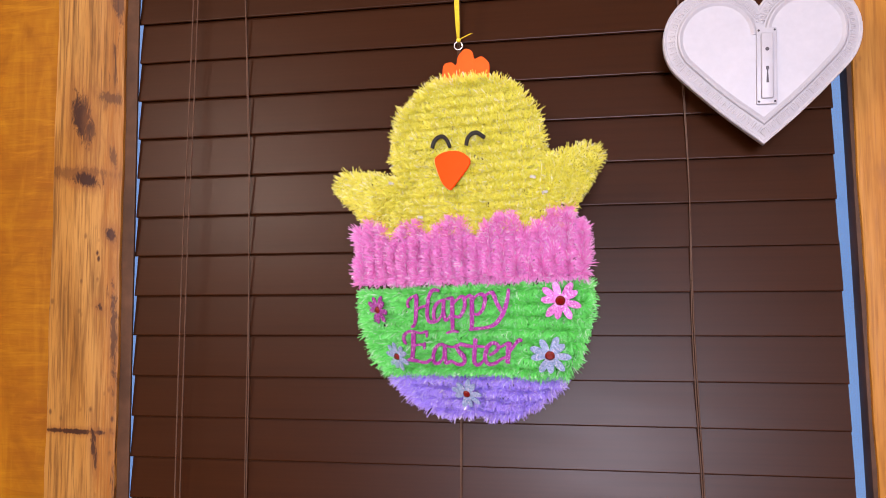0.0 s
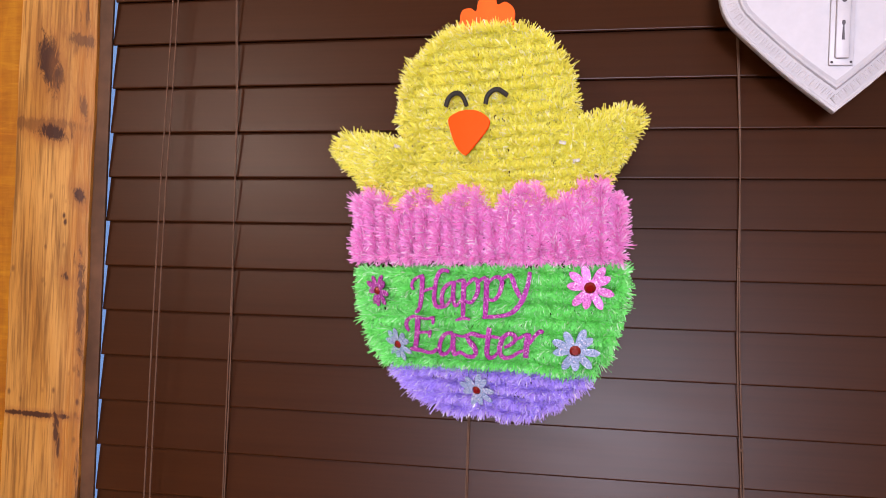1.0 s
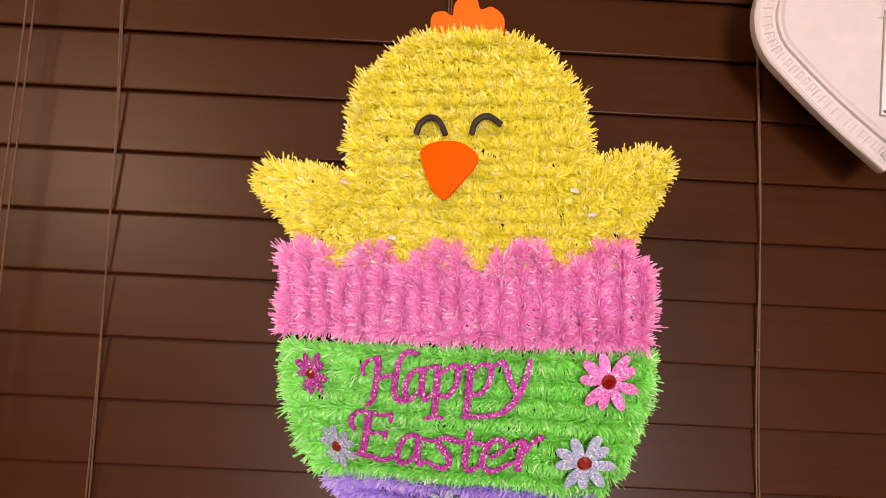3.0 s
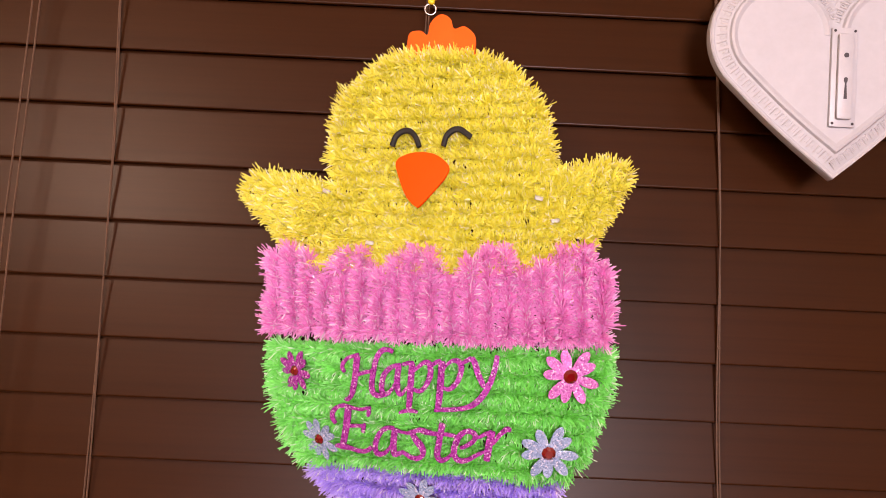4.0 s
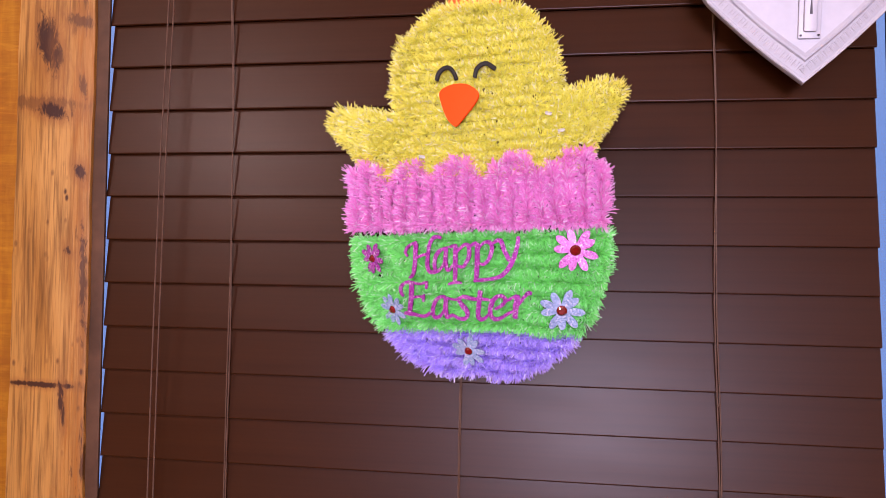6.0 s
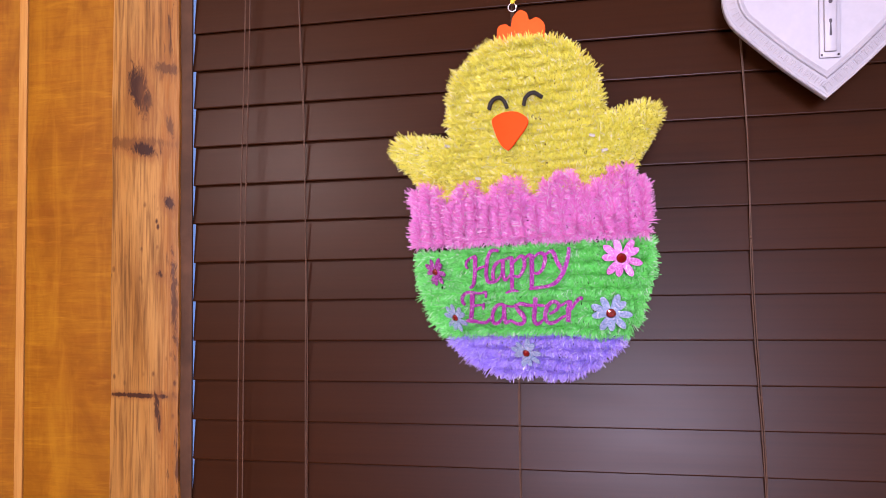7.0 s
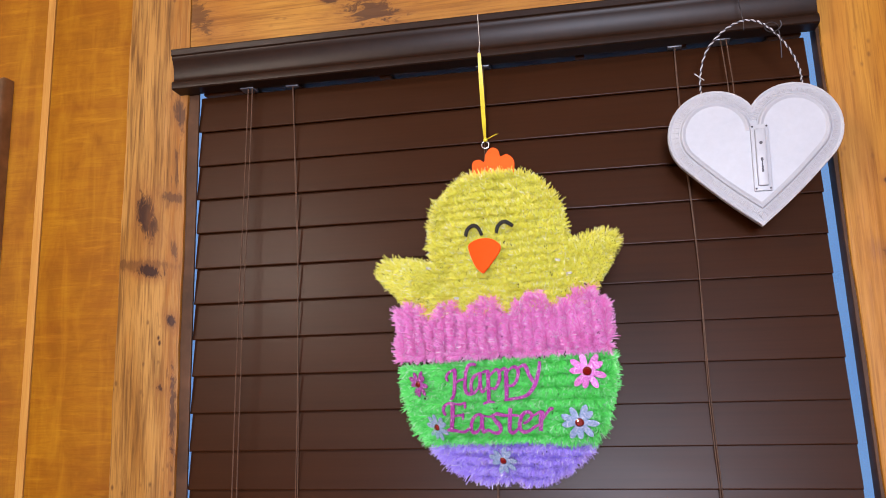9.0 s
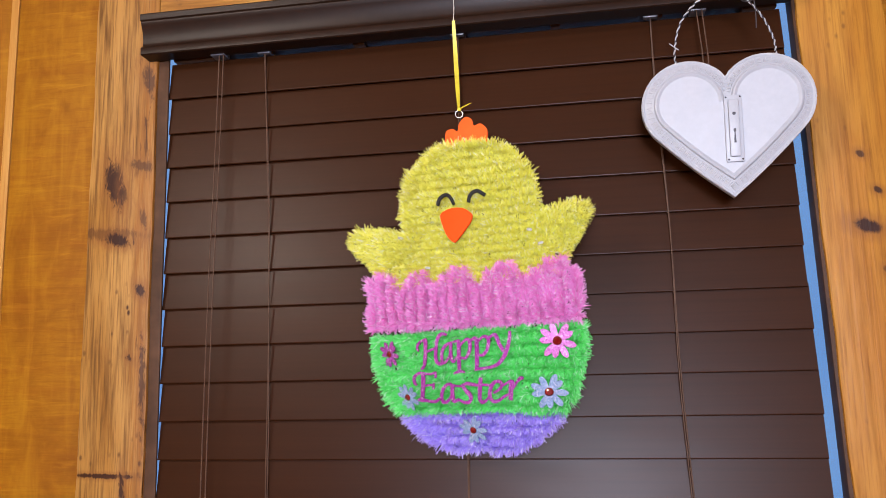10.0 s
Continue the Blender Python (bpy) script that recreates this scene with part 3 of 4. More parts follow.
def dome(p):
    """Bends the flat pattern, (u, v) in mm and w mm off it, over the bowed wire frame. Gives metres from the chick's own origin."""
    u, v, w = (p[..., 0] - 1.7) * MM, (p[..., 1] + 0.9) * MM, (p[..., 2] - 9.0) * MM
    x = -0.039 + 0.905 * u - 0.045 * v - 0.144 * u * u + 0.222 * u * v - 0.191 * v * v + 3.028 * u ** 3 - 0.697 * u * u * v + 2.617 * u * v * v - 0.119 * v ** 3
    z = 1.649 - 0.005 * u + 0.974 * v + 0.097 * u * u + 0.053 * u * v + 0.276 * v * v - 0.089 * u ** 3 + 3.349 * u * u * v - 0.498 * u * v * v + 2.703 * v ** 3
    y, sx, sz = bowl(x, z)
    y = np.where(y > -0.036, -0.036 + 0.012 * np.tanh((y + 0.036) / 0.012), y)
    n = np.sqrt(1 + sx * sx + sz * sz)
    x, y, z = x + w * sx / n, y - w / n, z + w * sz / n
    y = np.minimum(y, -0.005)
    return np.stack([x - O.x, y - O.y, z - O.z], -1)


def dome_bm(bm):
    """The same for a piece built flat, at (u, -w, v) in metres."""
    for q in bm.verts:
        q.co = Vector(dome(np.array([q.co.x, q.co.z, -q.co.y]) * 1000))
    return bm


def tinsel(name, cores, material, label, seed, per_mm=6.0, length=9.0, lean=(0, 0), up=None):
    """Garlands: short film strands standing off a core wire. cores: lines of (u, v, w) in mm."""
    r = np.random.default_rng(seed)
    verts, faces = [], []
    base = 0
    for line in cores:
        p = np.array(line, float)
        seg = np.linalg.norm(np.diff(p, axis=0), axis=1)
        total = seg.sum()
        n = max(12, int(total * per_mm * 2.7))
        s = r.uniform(0, total, n)
        cum = np.r_[0, np.cumsum(seg)]
        k = np.clip(np.searchsorted(cum, s) - 1, 0, len(seg) - 1)
        f = ((s - cum[k]) / np.maximum(seg[k], 1e-6))[:, None]
        at = p[k] * (1 - f) + p[k + 1] * f
        tan = (p[k + 1] - p[k]) / np.maximum(seg[k], 1e-6)[:, None]
        out = np.zeros_like(at)
        out[:, 2] = 1
        side = np.cross(tan, out)
        side /= np.maximum(np.linalg.norm(side, axis=1), 1e-6)[:, None]
        out = np.cross(side, tan)
        ang = np.where(r.random(n) < 0.5, -1, 1) * np.clip(r.normal(0.70, 0.55, n), -0.4, 2.0)
        tuft = (s / 4.6 + 0.35 * np.sin(s * 0.37)).astype(int) + 1
        m = tuft.max() + 2
        ang = ang + r.normal(0, 0.27, m)[tuft]
        clump = r.normal(0, 1.0, m)[tuft] + 4.8 * ((s / 4.6 + 0.35 * np.sin(s * 0.37)) % 1.0 - 0.5) + r.normal(0, 0.6, n)
        long = r.uniform(0.80, 1.18, m)[tuft]
        end = np.where(s < 4, -1.0, np.where(s > total - 4, 1.0, 0.0)) * r.uniform(0.1, 1.1, n)
        d = out * np.cos(ang)[:, None] + side * np.sin(ang)[:, None] + tan * (0.24 * clump + end)[:, None]
        d[:, 2] *= 0.8
        d[:, 0] += lean[0]
        d[:, 1] += lean[1]
        d /= np.linalg.norm(d, axis=1)[:, None]
        ln = (0.92 * length * long * r.uniform(0.6, 1.12, n))[:, None]
        wide = np.cross(d, out + r.normal(0, 0.42, (n, 3)))
        wide /= np.linalg.norm(wide, axis=1)[:, None]
        wide *= r.uniform(0.28, 0.56, n)[:, None]
        droop = r.normal(0, 0.09, (n, 3)) * ln
        a = at + r.normal(0, 0.35, (n, 3))
        b = a + d * ln * 0.55
        c = a + d * ln + droop
        quad = np.stack([a - wide, a + wide, b - wide, b + wide, c - wide * 0.8, c + wide * 0.8], 1)
        verts.append(quad.reshape(-1, 3))
        i = base + np.arange(n)[:, None] * 6
        faces.append(np.concatenate([i + [0, 1, 3, 2], i + [2, 3, 5, 4]]))
        base += n * 6
    v = np.concatenate(verts)
    v = dome(v)
    f = np.concatenate(faces)
    me = bpy.data.meshes.new(name)
    me.vertices.add(len(v))
    me.vertices.foreach_set("co", v.ravel())
    me.loops.add(f.size)
    me.loops.foreach_set("vertex_index", f.ravel())
    me.polygons.add(len(f))
    me.polygons.foreach_set("loop_start", np.arange(len(f)) * 4)
    me.update(calc_edges=True)
    me.materials.append(material)
    ob = new(name, me)
    ob.parent = chick
    if label:
        tagged(ob, label)
    return ob


def egg_half(v):
    """Half width of the egg at height v, in mm."""
    if v > -25:
        return 125 - 0.0016 * (v + 25) ** 2
    d = min(1.0, (-25 - v) / 136.0)
    return 124.5 * max(0.0, 1 - d ** 2.5) ** 0.58


VALLEYS = (-132, -81, -37, 14.5, 70, 126)


def scallop(u):
    """Height of the cracked shell's edge."""
    for a, b in zip(VALLEYS, VALLEYS[1:]):
        if a <= u <= b:
            t = (u - a) / (b - a)
            return 11.5 + 0.008 * u + (27.0 + 0.02 * u) * math.sin(math.pi * t) ** 0.70
    return 12.0


def head_half(v):
    if v < 95:
        return 79.0 + max(0.0, min(9.0, 0.45 * (90 - v)))
    return 79.0 * max(0.0, 1 - min(1.0, (v - 95) / 71.0) ** 2.3) ** (1 / 2.3)


FUZZ = 2.6
T = 0.030       # the bands rise a little to one side


def row_line(u0, u1, v, w, slope=T, wav=0.6, seed=0):
    n = max(3, int((u1 - u0) / 6))
    out = []
    for i in range(n + 1):
        u = u0 + (u1 - u0) * i / n
        out.append((u, v + slope * u + wav * math.sin(u * 0.13 + seed * 1.7), w + 0.8 * math.sin(u * 0.09 + seed)))
    return out


def garlands(rows, name, material, label, seed, **kw):
    for i, line in enumerate(rows):
        tinsel(name, [line], material, label if i == 0 else "", seed + i, **kw)


# head and body: rows across
rows = []
v, i = 160.5, 0
while v > 8:
    h = head_half(v) - FUZZ
    if h > 8:
        if v < 44:
            h += 13
        rows.append(row_line(6 - h, 6 + h, v, 2.0 if v > 26 else -4.5, slope=-0.006 if v > 90 else 0.010, seed=i))
    v -= 8.9
    i += 1
garlands(rows, "yellow_garland", T_YELLOW, "", 100, per_mm=6.5, length=8.0)
edge = []
for k in range(41):
    a = math.pi * k / 40
    c, s = math.cos(a), math.sin(a)
    rad = 1.0 / (abs(c / 75.5) ** 2.3 + abs(s / 67.5) ** 2.3) ** (1 / 2.3)
    edge.append((6 - c * (rad + 1), 95 + s * (rad + 1), 0.5))
tinsel("yellow_garland", [edge], T_YELLOW, "", 150, per_mm=5.0, length=11.0)

# wings: rows that follow each raised wing
WING_L = [(-80, 76, 0), (-95, 83, 0), (-113, 83.5, 0), (-128.5, 81, 0), (-136, 74, 0), (-135, 66, 0), (-127, 59.5, 0), (-120, 51, 0), (-115.5, 42, 0), (-111, 34, 0)]
WING_R = [(81, 86.5, 0), (94, 88.5, 0), (110, 91, 0), (124, 92.5, 0), (133.5, 91, 0), (136.5, 85, 0), (133, 79.5, 0), (127.5, 75, 0), (126, 68, 0), (123.5, 62.5, 0), (118, 58, 0), (115, 51, 0), (111, 44.5, 0), (107.5, 37, 0)]
for seed, wing, root in ((200, WING_L, Vector((-72, 52, 0))), (230, WING_R, Vector((78, 60, 0)))):
    rows = []
    for q, lift in ((1.0, 0.5), (0.83, 2.0), (0.66, 3.0), (0.49, 3.0), (0.32, 3.0), (0.15, 3.0)):
        rows.append([(p.x, p.y, lift) for p in spline([root + (Vector(c) - root) * q for c in wing], 5)])
    garlands(rows, "wing_garland", T_YELLOW, "", seed, per_mm=4.6, length=8.4)

# the pink band: upright rows under a scalloped edge
rows = []
u, i = -119.0, 0
while u < 123:
    top = scallop(u) - FUZZ + 1
    low = -23 + T * 0.6 * u + FUZZ
    rows.append([(u + 1.2 * math.sin(q * 3 + i) + (1 - q) * (-1.5 if u < 0 else 1.5), low + (top - low) * q, 4.0) for q in (j / 8 for j in range(9))])
    u += 13.15
    i += 1
garlands(rows, "pink_garland", T_PINK, "", 300, per_mm=11.0, length=10.0, lean=(0.0, 0.45))
line = [(u, scallop(u) - 5.0, 5.5) for u in range(-122, 120, 3)]
tinsel("pink_garland", [line], T_PINK, "", 340, per_mm=2.4, length=8.5)
tinsel("pink_garland", [row_line(-122, 119, -19.0, 4.0, T * 0.6)], T_PINK, "", 341, per_mm=4.5, length=8.5)

# the green band and the purple foot: rows across
rows = []
v, i = -33.0, 0
while v > -110:
    h = egg_half(v - 2) - FUZZ
    rows.append(row_line(1 - h, 1 + h, v, 2.5, seed=i + 3))
    v -= 12.6
    i += 1
garlands(rows, "green_garland", T_GREEN, "", 400, per_mm=9.0, length=9.6)
rows = []
v, i = -119.0, 0
while v > -152:
    h = egg_half(v) - FUZZ * 0.8
    if h > 10:
        rows.append(row_line(2 - h, 2 + h, v, 1.0, slope=T * 0.85, wav=0.9, seed=i + 9))
    v -= 10.8
    i += 1
garlands(rows, "purple_garland", T_PURPLE, "", 500, per_mm=8.5, length=8.8)
for seed, mat, lo, hi, name in ((560, T_GREEN, -108, -30, "green_garland"), (570, T_PURPLE, -154, -118, "purple_garland")):
    for sx in (-1, 1):
        line = [(1 + sx * (egg_half(v) - 5.0), v + T * sx * egg_half(v), 0.5) for v in range(hi, lo, -4)]
        tinsel(name, [line], mat, "", seed + sx, per_mm=5.0, length=10.5)

# the wire frame behind the garlands
bm = bmesh.new()
tube(bm, [(MM * (1 + (egg_half(v) - 7)), 0.002, MM * (v + T * 110)) for v in range(24, -152, -8)], 0.0008, 5)
tube(bm, [(MM * (1 - (egg_half(v) - 7)), 0.002, MM * (v - T * 110)) for v in range(24, -152, -8)], 0.0008, 5)
tube(bm, [(MM * 4, 0.002, MM * v) for v in range(-150, 168, 8)], 0.0008, 5)
part("wire_frame", dome_bm(bm), STEEL, chick)


def face_piece(name, outline, material, w, thick=2.2, label="", turn=None):
    """A flat piece of foam or card on the front, from its outline in mm."""
    bm = slab(bmesh.new(), [(p[0] * MM, p[1] * MM) for p in outline], (w - thick) * MM, w * MM, 0.4 * MM)
    ob = part(name, dome_bm(bm), material, chick, label)
    if turn:
        ob.matrix_basis = turn
    return ob


def ccw(points):
    area = sum(a[0] * b[1] - b[0] * a[1] for a, b in zip(points, points[1:] + points[:1]))
    return points if area > 0 else points[::-1]


beak = [(p.x, p.y) for p in spline([(-22.5, 93.5, 0), (-14, 98.5, 0), (-3.5, 99.5, 0), (6, 97.5, 0), (14, 91, 0), (12, 84, 0), (3, 74.5, 0), (-6.5, 65.5, 0), (-10, 65, 0), (-16, 71, 0), (-20.5, 82, 0)], 6, True)]
face_piece("beak", ccw(beak), ORANGE, 13.0, 2.0, "orange foam beak")
comb = [(p.x + 6.5, p.y - 7.0) for p in spline([(-19, 168, 0), (-21, 182, 0), (-18.5, 189.5, 0), (-11, 190.5, 0), (-6, 187.5, 0), (-3.5, 195, 0), (4, 200.5, 0), (11, 197.5, 0), (13.5, 190.5, 0), (21, 191.5, 0), (28, 185, 0), (27.5, 176, 0), (24, 168, 0)], 6, True)]
face_piece("comb", ccw(comb), COMB_ORANGE, 2.5, 2.2, "orange foam comb")


def arc(points):
    return tube(bmesh.new(), [(p.x * MM, -p.z * MM, p.y * MM) for p in spline(points, 6)], 0.0019, 8)


part("eye", dome_bm(arc([(-25.5, 104.0, 11), (-22.4, 109.6, 12), (-17.2, 113.0, 12.3), (-12.2, 113.0, 12.3), (-8.6, 109.6, 12), (-6.3, 103.4, 11)])), BLACK, chick, "black curved closed eye")
part("eye", dome_bm(arc([(10.6, 103.6, 11), (13.0, 109.4, 12), (17.6, 112.9, 12.3), (22.6, 113.4, 12.3), (27.0, 110.8, 12), (30.0, 108.8, 11)])), BLACK, chick, "black curved closed eye")


def pen_stroke(bm, pts, w):
    """A cut-card stroke of swelling width through (u, v, half width), in mm."""
    line = spline(pts, 6)
    n = len(line)
    z0, z1 = (w - 0.8) * MM, w * MM
    rows = []
    for i, p in enumerate(line):
        t = line[min(i + 1, n - 1)] - line[max(i - 1, 0)]
        th = math.atan2(t.y, t.x)
        half = max(0.6, p.z) * (0.75 if i in (0, n - 1) else 1.0)
        nx, ny = -math.sin(th) * half, math.cos(th) * half
        ax, ay, bx, by = (p.x + nx) * MM, (p.y + ny) * MM, (p.x - nx) * MM, (p.y - ny) * MM
        rows.append([bm.verts.new((ax, -z1, ay)), bm.verts.new((bx, -z1, by)), bm.verts.new((bx, -z0, by)), bm.verts.new((ax, -z0, ay))])
    for a, b in zip(rows, rows[1:]):
        for k in range(4):
            bm.faces.new((a[k], a[(k + 1) % 4], b[(k + 1) % 4], b[k]))
    bm.faces.new(rows[0])
    bm.faces.new(rows[-1][::-1])


def script_word(text, letters):
    lettering = new("lettering_" + text.lower())
    lettering.parent = chick
    tagged(lettering, "magenta glitter script lettering that reads " + text)
    for strokes in letters:
        bm = bmesh.new()
        for i, s in enumerate(strokes):
            pen_stroke(bm, s, 13.5 + 0.06 * i)
        bmesh.ops.recalc_face_normals(bm, faces=bm.faces[:])
        part("letter", dome_bm(bm), G_MAGENTA, lettering, "", smooth=False)


script_word("Happy", [
    [[(-61.5, -47.4, 1.14), (-63.5, -44.3, 1.33), (-62.3, -40.5, 1.33), (-58.8, -37.3, 1.21), (-54.9, -35.9, 1.32), (-51.1, -34.8, 1.50)],
     [(-52.2, -35.2, 2.25), (-52.9, -40.7, 2.25), (-53.6, -48.1, 2.07), (-54.7, -55.5, 2.08), (-56.2, -61.9, 1.90), (-58.8, -65.9, 1.34), (-61.2, -65.4, 1.15)],
     [(-52.8, -49.1, 1.13), (-48.6, -46.9, 1.31), (-43.9, -45.7, 1.31), (-39.3, -44.2, 1.12)],
     [(-26.2, -31.3, 1.47), (-28.8, -30.1, 1.47), (-32.6, -30.0, 1.66), (-36.0, -32.4, 1.85), (-38.7, -37.7, 1.85), (-40.1, -44.3, 1.86), (-41.2, -50.5, 1.87), (-41.4, -56.7, 2.06), (-39.4, -60.5, 1.87), (-35.2, -61.2, 1.68), (-31.0, -59.3, 1.30)]],
    [[(-20.4, -39.6, 1.46), (-24.9, -40.4, 1.47), (-29.4, -42.9, 1.66), (-32.8, -47.2, 1.85), (-34.2, -52.4, 1.86), (-34.1, -57.8, 1.86), (-31.3, -60.0, 1.67), (-27.2, -56.7, 1.30), (-24.3, -52.1, 1.11)],
     [(-21.9, -39.8, 2.01), (-22.9, -46.3, 2.02), (-23.1, -52.4, 2.03), (-22.2, -57.7, 1.85), (-20.3, -59.3, 1.29), (-17.7, -56.5, 1.10), (-14.8, -52.7, 0.91)]],
    [[(-19.6, -39.2, 1.10), (-15.1, -37.8, 1.46), (-11.4, -38.2, 1.81)],
     [(-12.5, -37.6, 2.18), (-13.1, -46.1, 2.19), (-13.6, -55.0, 2.20), (-14.1, -64.0, 2.02), (-14.7, -69.8, 1.84)],
     [(-21.5, -71.7, 0.93), (-17.3, -70.1, 1.29), (-14.3, -69.4, 1.47), (-11.3, -69.5, 1.29), (-7.9, -70.2, 0.92)],
     [(-11.3, -42.8, 1.09), (-7.2, -39.2, 1.27), (-3.2, -36.5, 1.62), (-0.2, -37.6, 1.98), (0.7, -42.1, 1.98), (0.0, -46.7, 1.98), (-2.8, -52.2, 1.63), (-6.4, -55.8, 1.46), (-10.2, -55.4, 1.28), (-13.2, -54.3, 1.10)]],
    [[(0.6, -39.3, 1.08), (4.2, -36.2, 1.43), (7.9, -35.2, 1.78)],
     [(8.6, -34.8, 2.32), (8.1, -44.3, 2.33), (7.6, -53.0, 2.34), (6.8, -61.9, 2.17), (6.2, -67.3, 1.99)],
     [(9.5, -40.0, 1.07), (13.0, -36.2, 1.07), (16.6, -34.2, 1.42), (20.3, -34.6, 1.94), (22.2, -37.9, 1.94), (21.6, -42.4, 1.95), (19.6, -47.8, 1.78), (16.0, -51.9, 1.60), (12.8, -53.3, 1.25), (9.1, -52.2, 1.08)]],
    [[(21.8, -36.2, 1.06), (25.3, -33.9, 1.41), (29.3, -31.9, 1.75)],
     [(28.9, -31.6, 1.93), (31.5, -34.8, 2.10), (33.4, -40.5, 2.10), (35.7, -45.4, 2.10), (38.4, -50.0, 1.75)],
     [(46.7, -29.0, 1.55), (46.1, -34.4, 1.90), (44.5, -40.6, 1.91), (41.9, -47.6, 2.09), (37.9, -54.8, 2.10), (32.3, -60.9, 1.94), (26.0, -64.3, 1.60), (17.6, -66.1, 1.43), (9.5, -66.9, 1.44), (3.6, -67.9, 1.09)]],
])
script_word("Easter", [
    [[(-67.6, -83.4, 1.17), (-70.1, -80.7, 1.56), (-70.6, -77.0, 1.75), (-68.6, -73.4, 1.55), (-65.1, -71.1, 1.35), (-60.7, -70.2, 1.53)],
     [(-60.7, -70.6, 1.53), (-55.2, -71.4, 1.15), (-49.3, -71.9, 1.14), (-44.2, -70.2, 1.32)],
     [(-42.7, -69.3, 0.94), (-43.4, -73.0, 1.51), (-43.7, -76.4, 0.95)],
     [(-58.4, -70.3, 2.49), (-59.3, -80.1, 2.50), (-60.3, -87.8, 2.32), (-62.1, -97.5, 2.34)],
     [(-58.4, -84.1, 1.35), (-53.3, -83.5, 1.15), (-47.8, -83.2, 1.15)],
     [(-46.3, -81.1, 0.95), (-47.0, -84.6, 1.53), (-47.3, -88.0, 0.96)],
     [(-67.7, -98.6, 1.18), (-62.4, -98.7, 1.95), (-56.4, -99.4, 1.55), (-49.6, -100.7, 1.35), (-44.5, -100.0, 1.54), (-40.7, -97.2, 1.72)]],
    [[(-24.5, -82.6, 1.50), (-29.5, -82.8, 1.50), (-33.3, -85.1, 1.70), (-36.3, -89.2, 1.90), (-38.0, -94.6, 1.90), (-37.9, -99.1, 1.91), (-35.5, -101.4, 1.72), (-31.6, -100.5, 1.52), (-27.9, -96.7, 1.13), (-25.4, -91.5, 0.94)],
     [(-23.8, -82.5, 2.24), (-24.7, -88.9, 2.25), (-24.8, -95.1, 2.26), (-23.9, -100.2, 1.89), (-20.8, -99.4, 1.51), (-17.4, -97.9, 1.31)],
     [(-23.7, -83.6, 1.50), (-19.1, -84.5, 0.93), (-14.5, -84.7, 1.11), (-10.8, -82.8, 1.29)]],
    [[(-11.5, -84.0, 1.48), (-6.7, -81.9, 1.66), (-1.8, -82.8, 1.84), (2.8, -83.4, 1.46)],
     [(-11.5, -84.3, 1.85), (-9.5, -88.1, 2.04), (-5.9, -91.7, 2.41), (-3.5, -95.4, 2.22), (-4.0, -99.1, 1.86), (-7.0, -101.3, 1.68), (-11.5, -101.2, 1.50), (-15.4, -99.5, 1.31), (-18.6, -98.0, 1.13)]],
    [[(0.5, -83.3, 1.47), (4.6, -83.5, 1.46), (10.2, -83.2, 1.27), (15.8, -83.3, 1.27), (19.5, -84.0, 1.08)],
     [(9.9, -75.8, 2.35), (8.7, -83.0, 2.18), (7.6, -90.4, 2.19), (6.8, -97.0, 2.20), (8.8, -100.7, 1.84), (12.9, -99.8, 1.46), (16.4, -96.5, 1.09), (18.8, -93.3, 0.91)]],
    [[(30.3, -79.6, 1.78), (26.3, -80.0, 1.61), (22.0, -83.3, 1.98), (19.4, -89.0, 2.17), (18.5, -94.4, 2.18), (20.6, -98.9, 1.82), (25.1, -99.7, 1.63), (30.1, -97.7, 1.44), (34.7, -94.6, 1.25), (39.6, -92.3, 1.07)],
     [(29.5, -79.3, 1.61), (32.9, -81.7, 1.78), (32.0, -85.4, 1.61), (28.2, -88.6, 1.44), (22.8, -91.4, 1.08)]],
    [[(32.6, -83.2, 1.07), (35.9, -82.8, 1.07), (40.1, -80.3, 1.24), (44.3, -78.8, 1.41)],
     [(44.6, -78.0, 2.47), (43.2, -84.5, 2.48), (42.1, -91.6, 2.49), (41.4, -98.1, 2.32)],
     [(45.1, -86.4, 1.24), (48.7, -81.4, 1.41), (51.8, -78.0, 1.58), (54.9, -75.9, 1.74), (57.4, -76.7, 1.22)]],
])


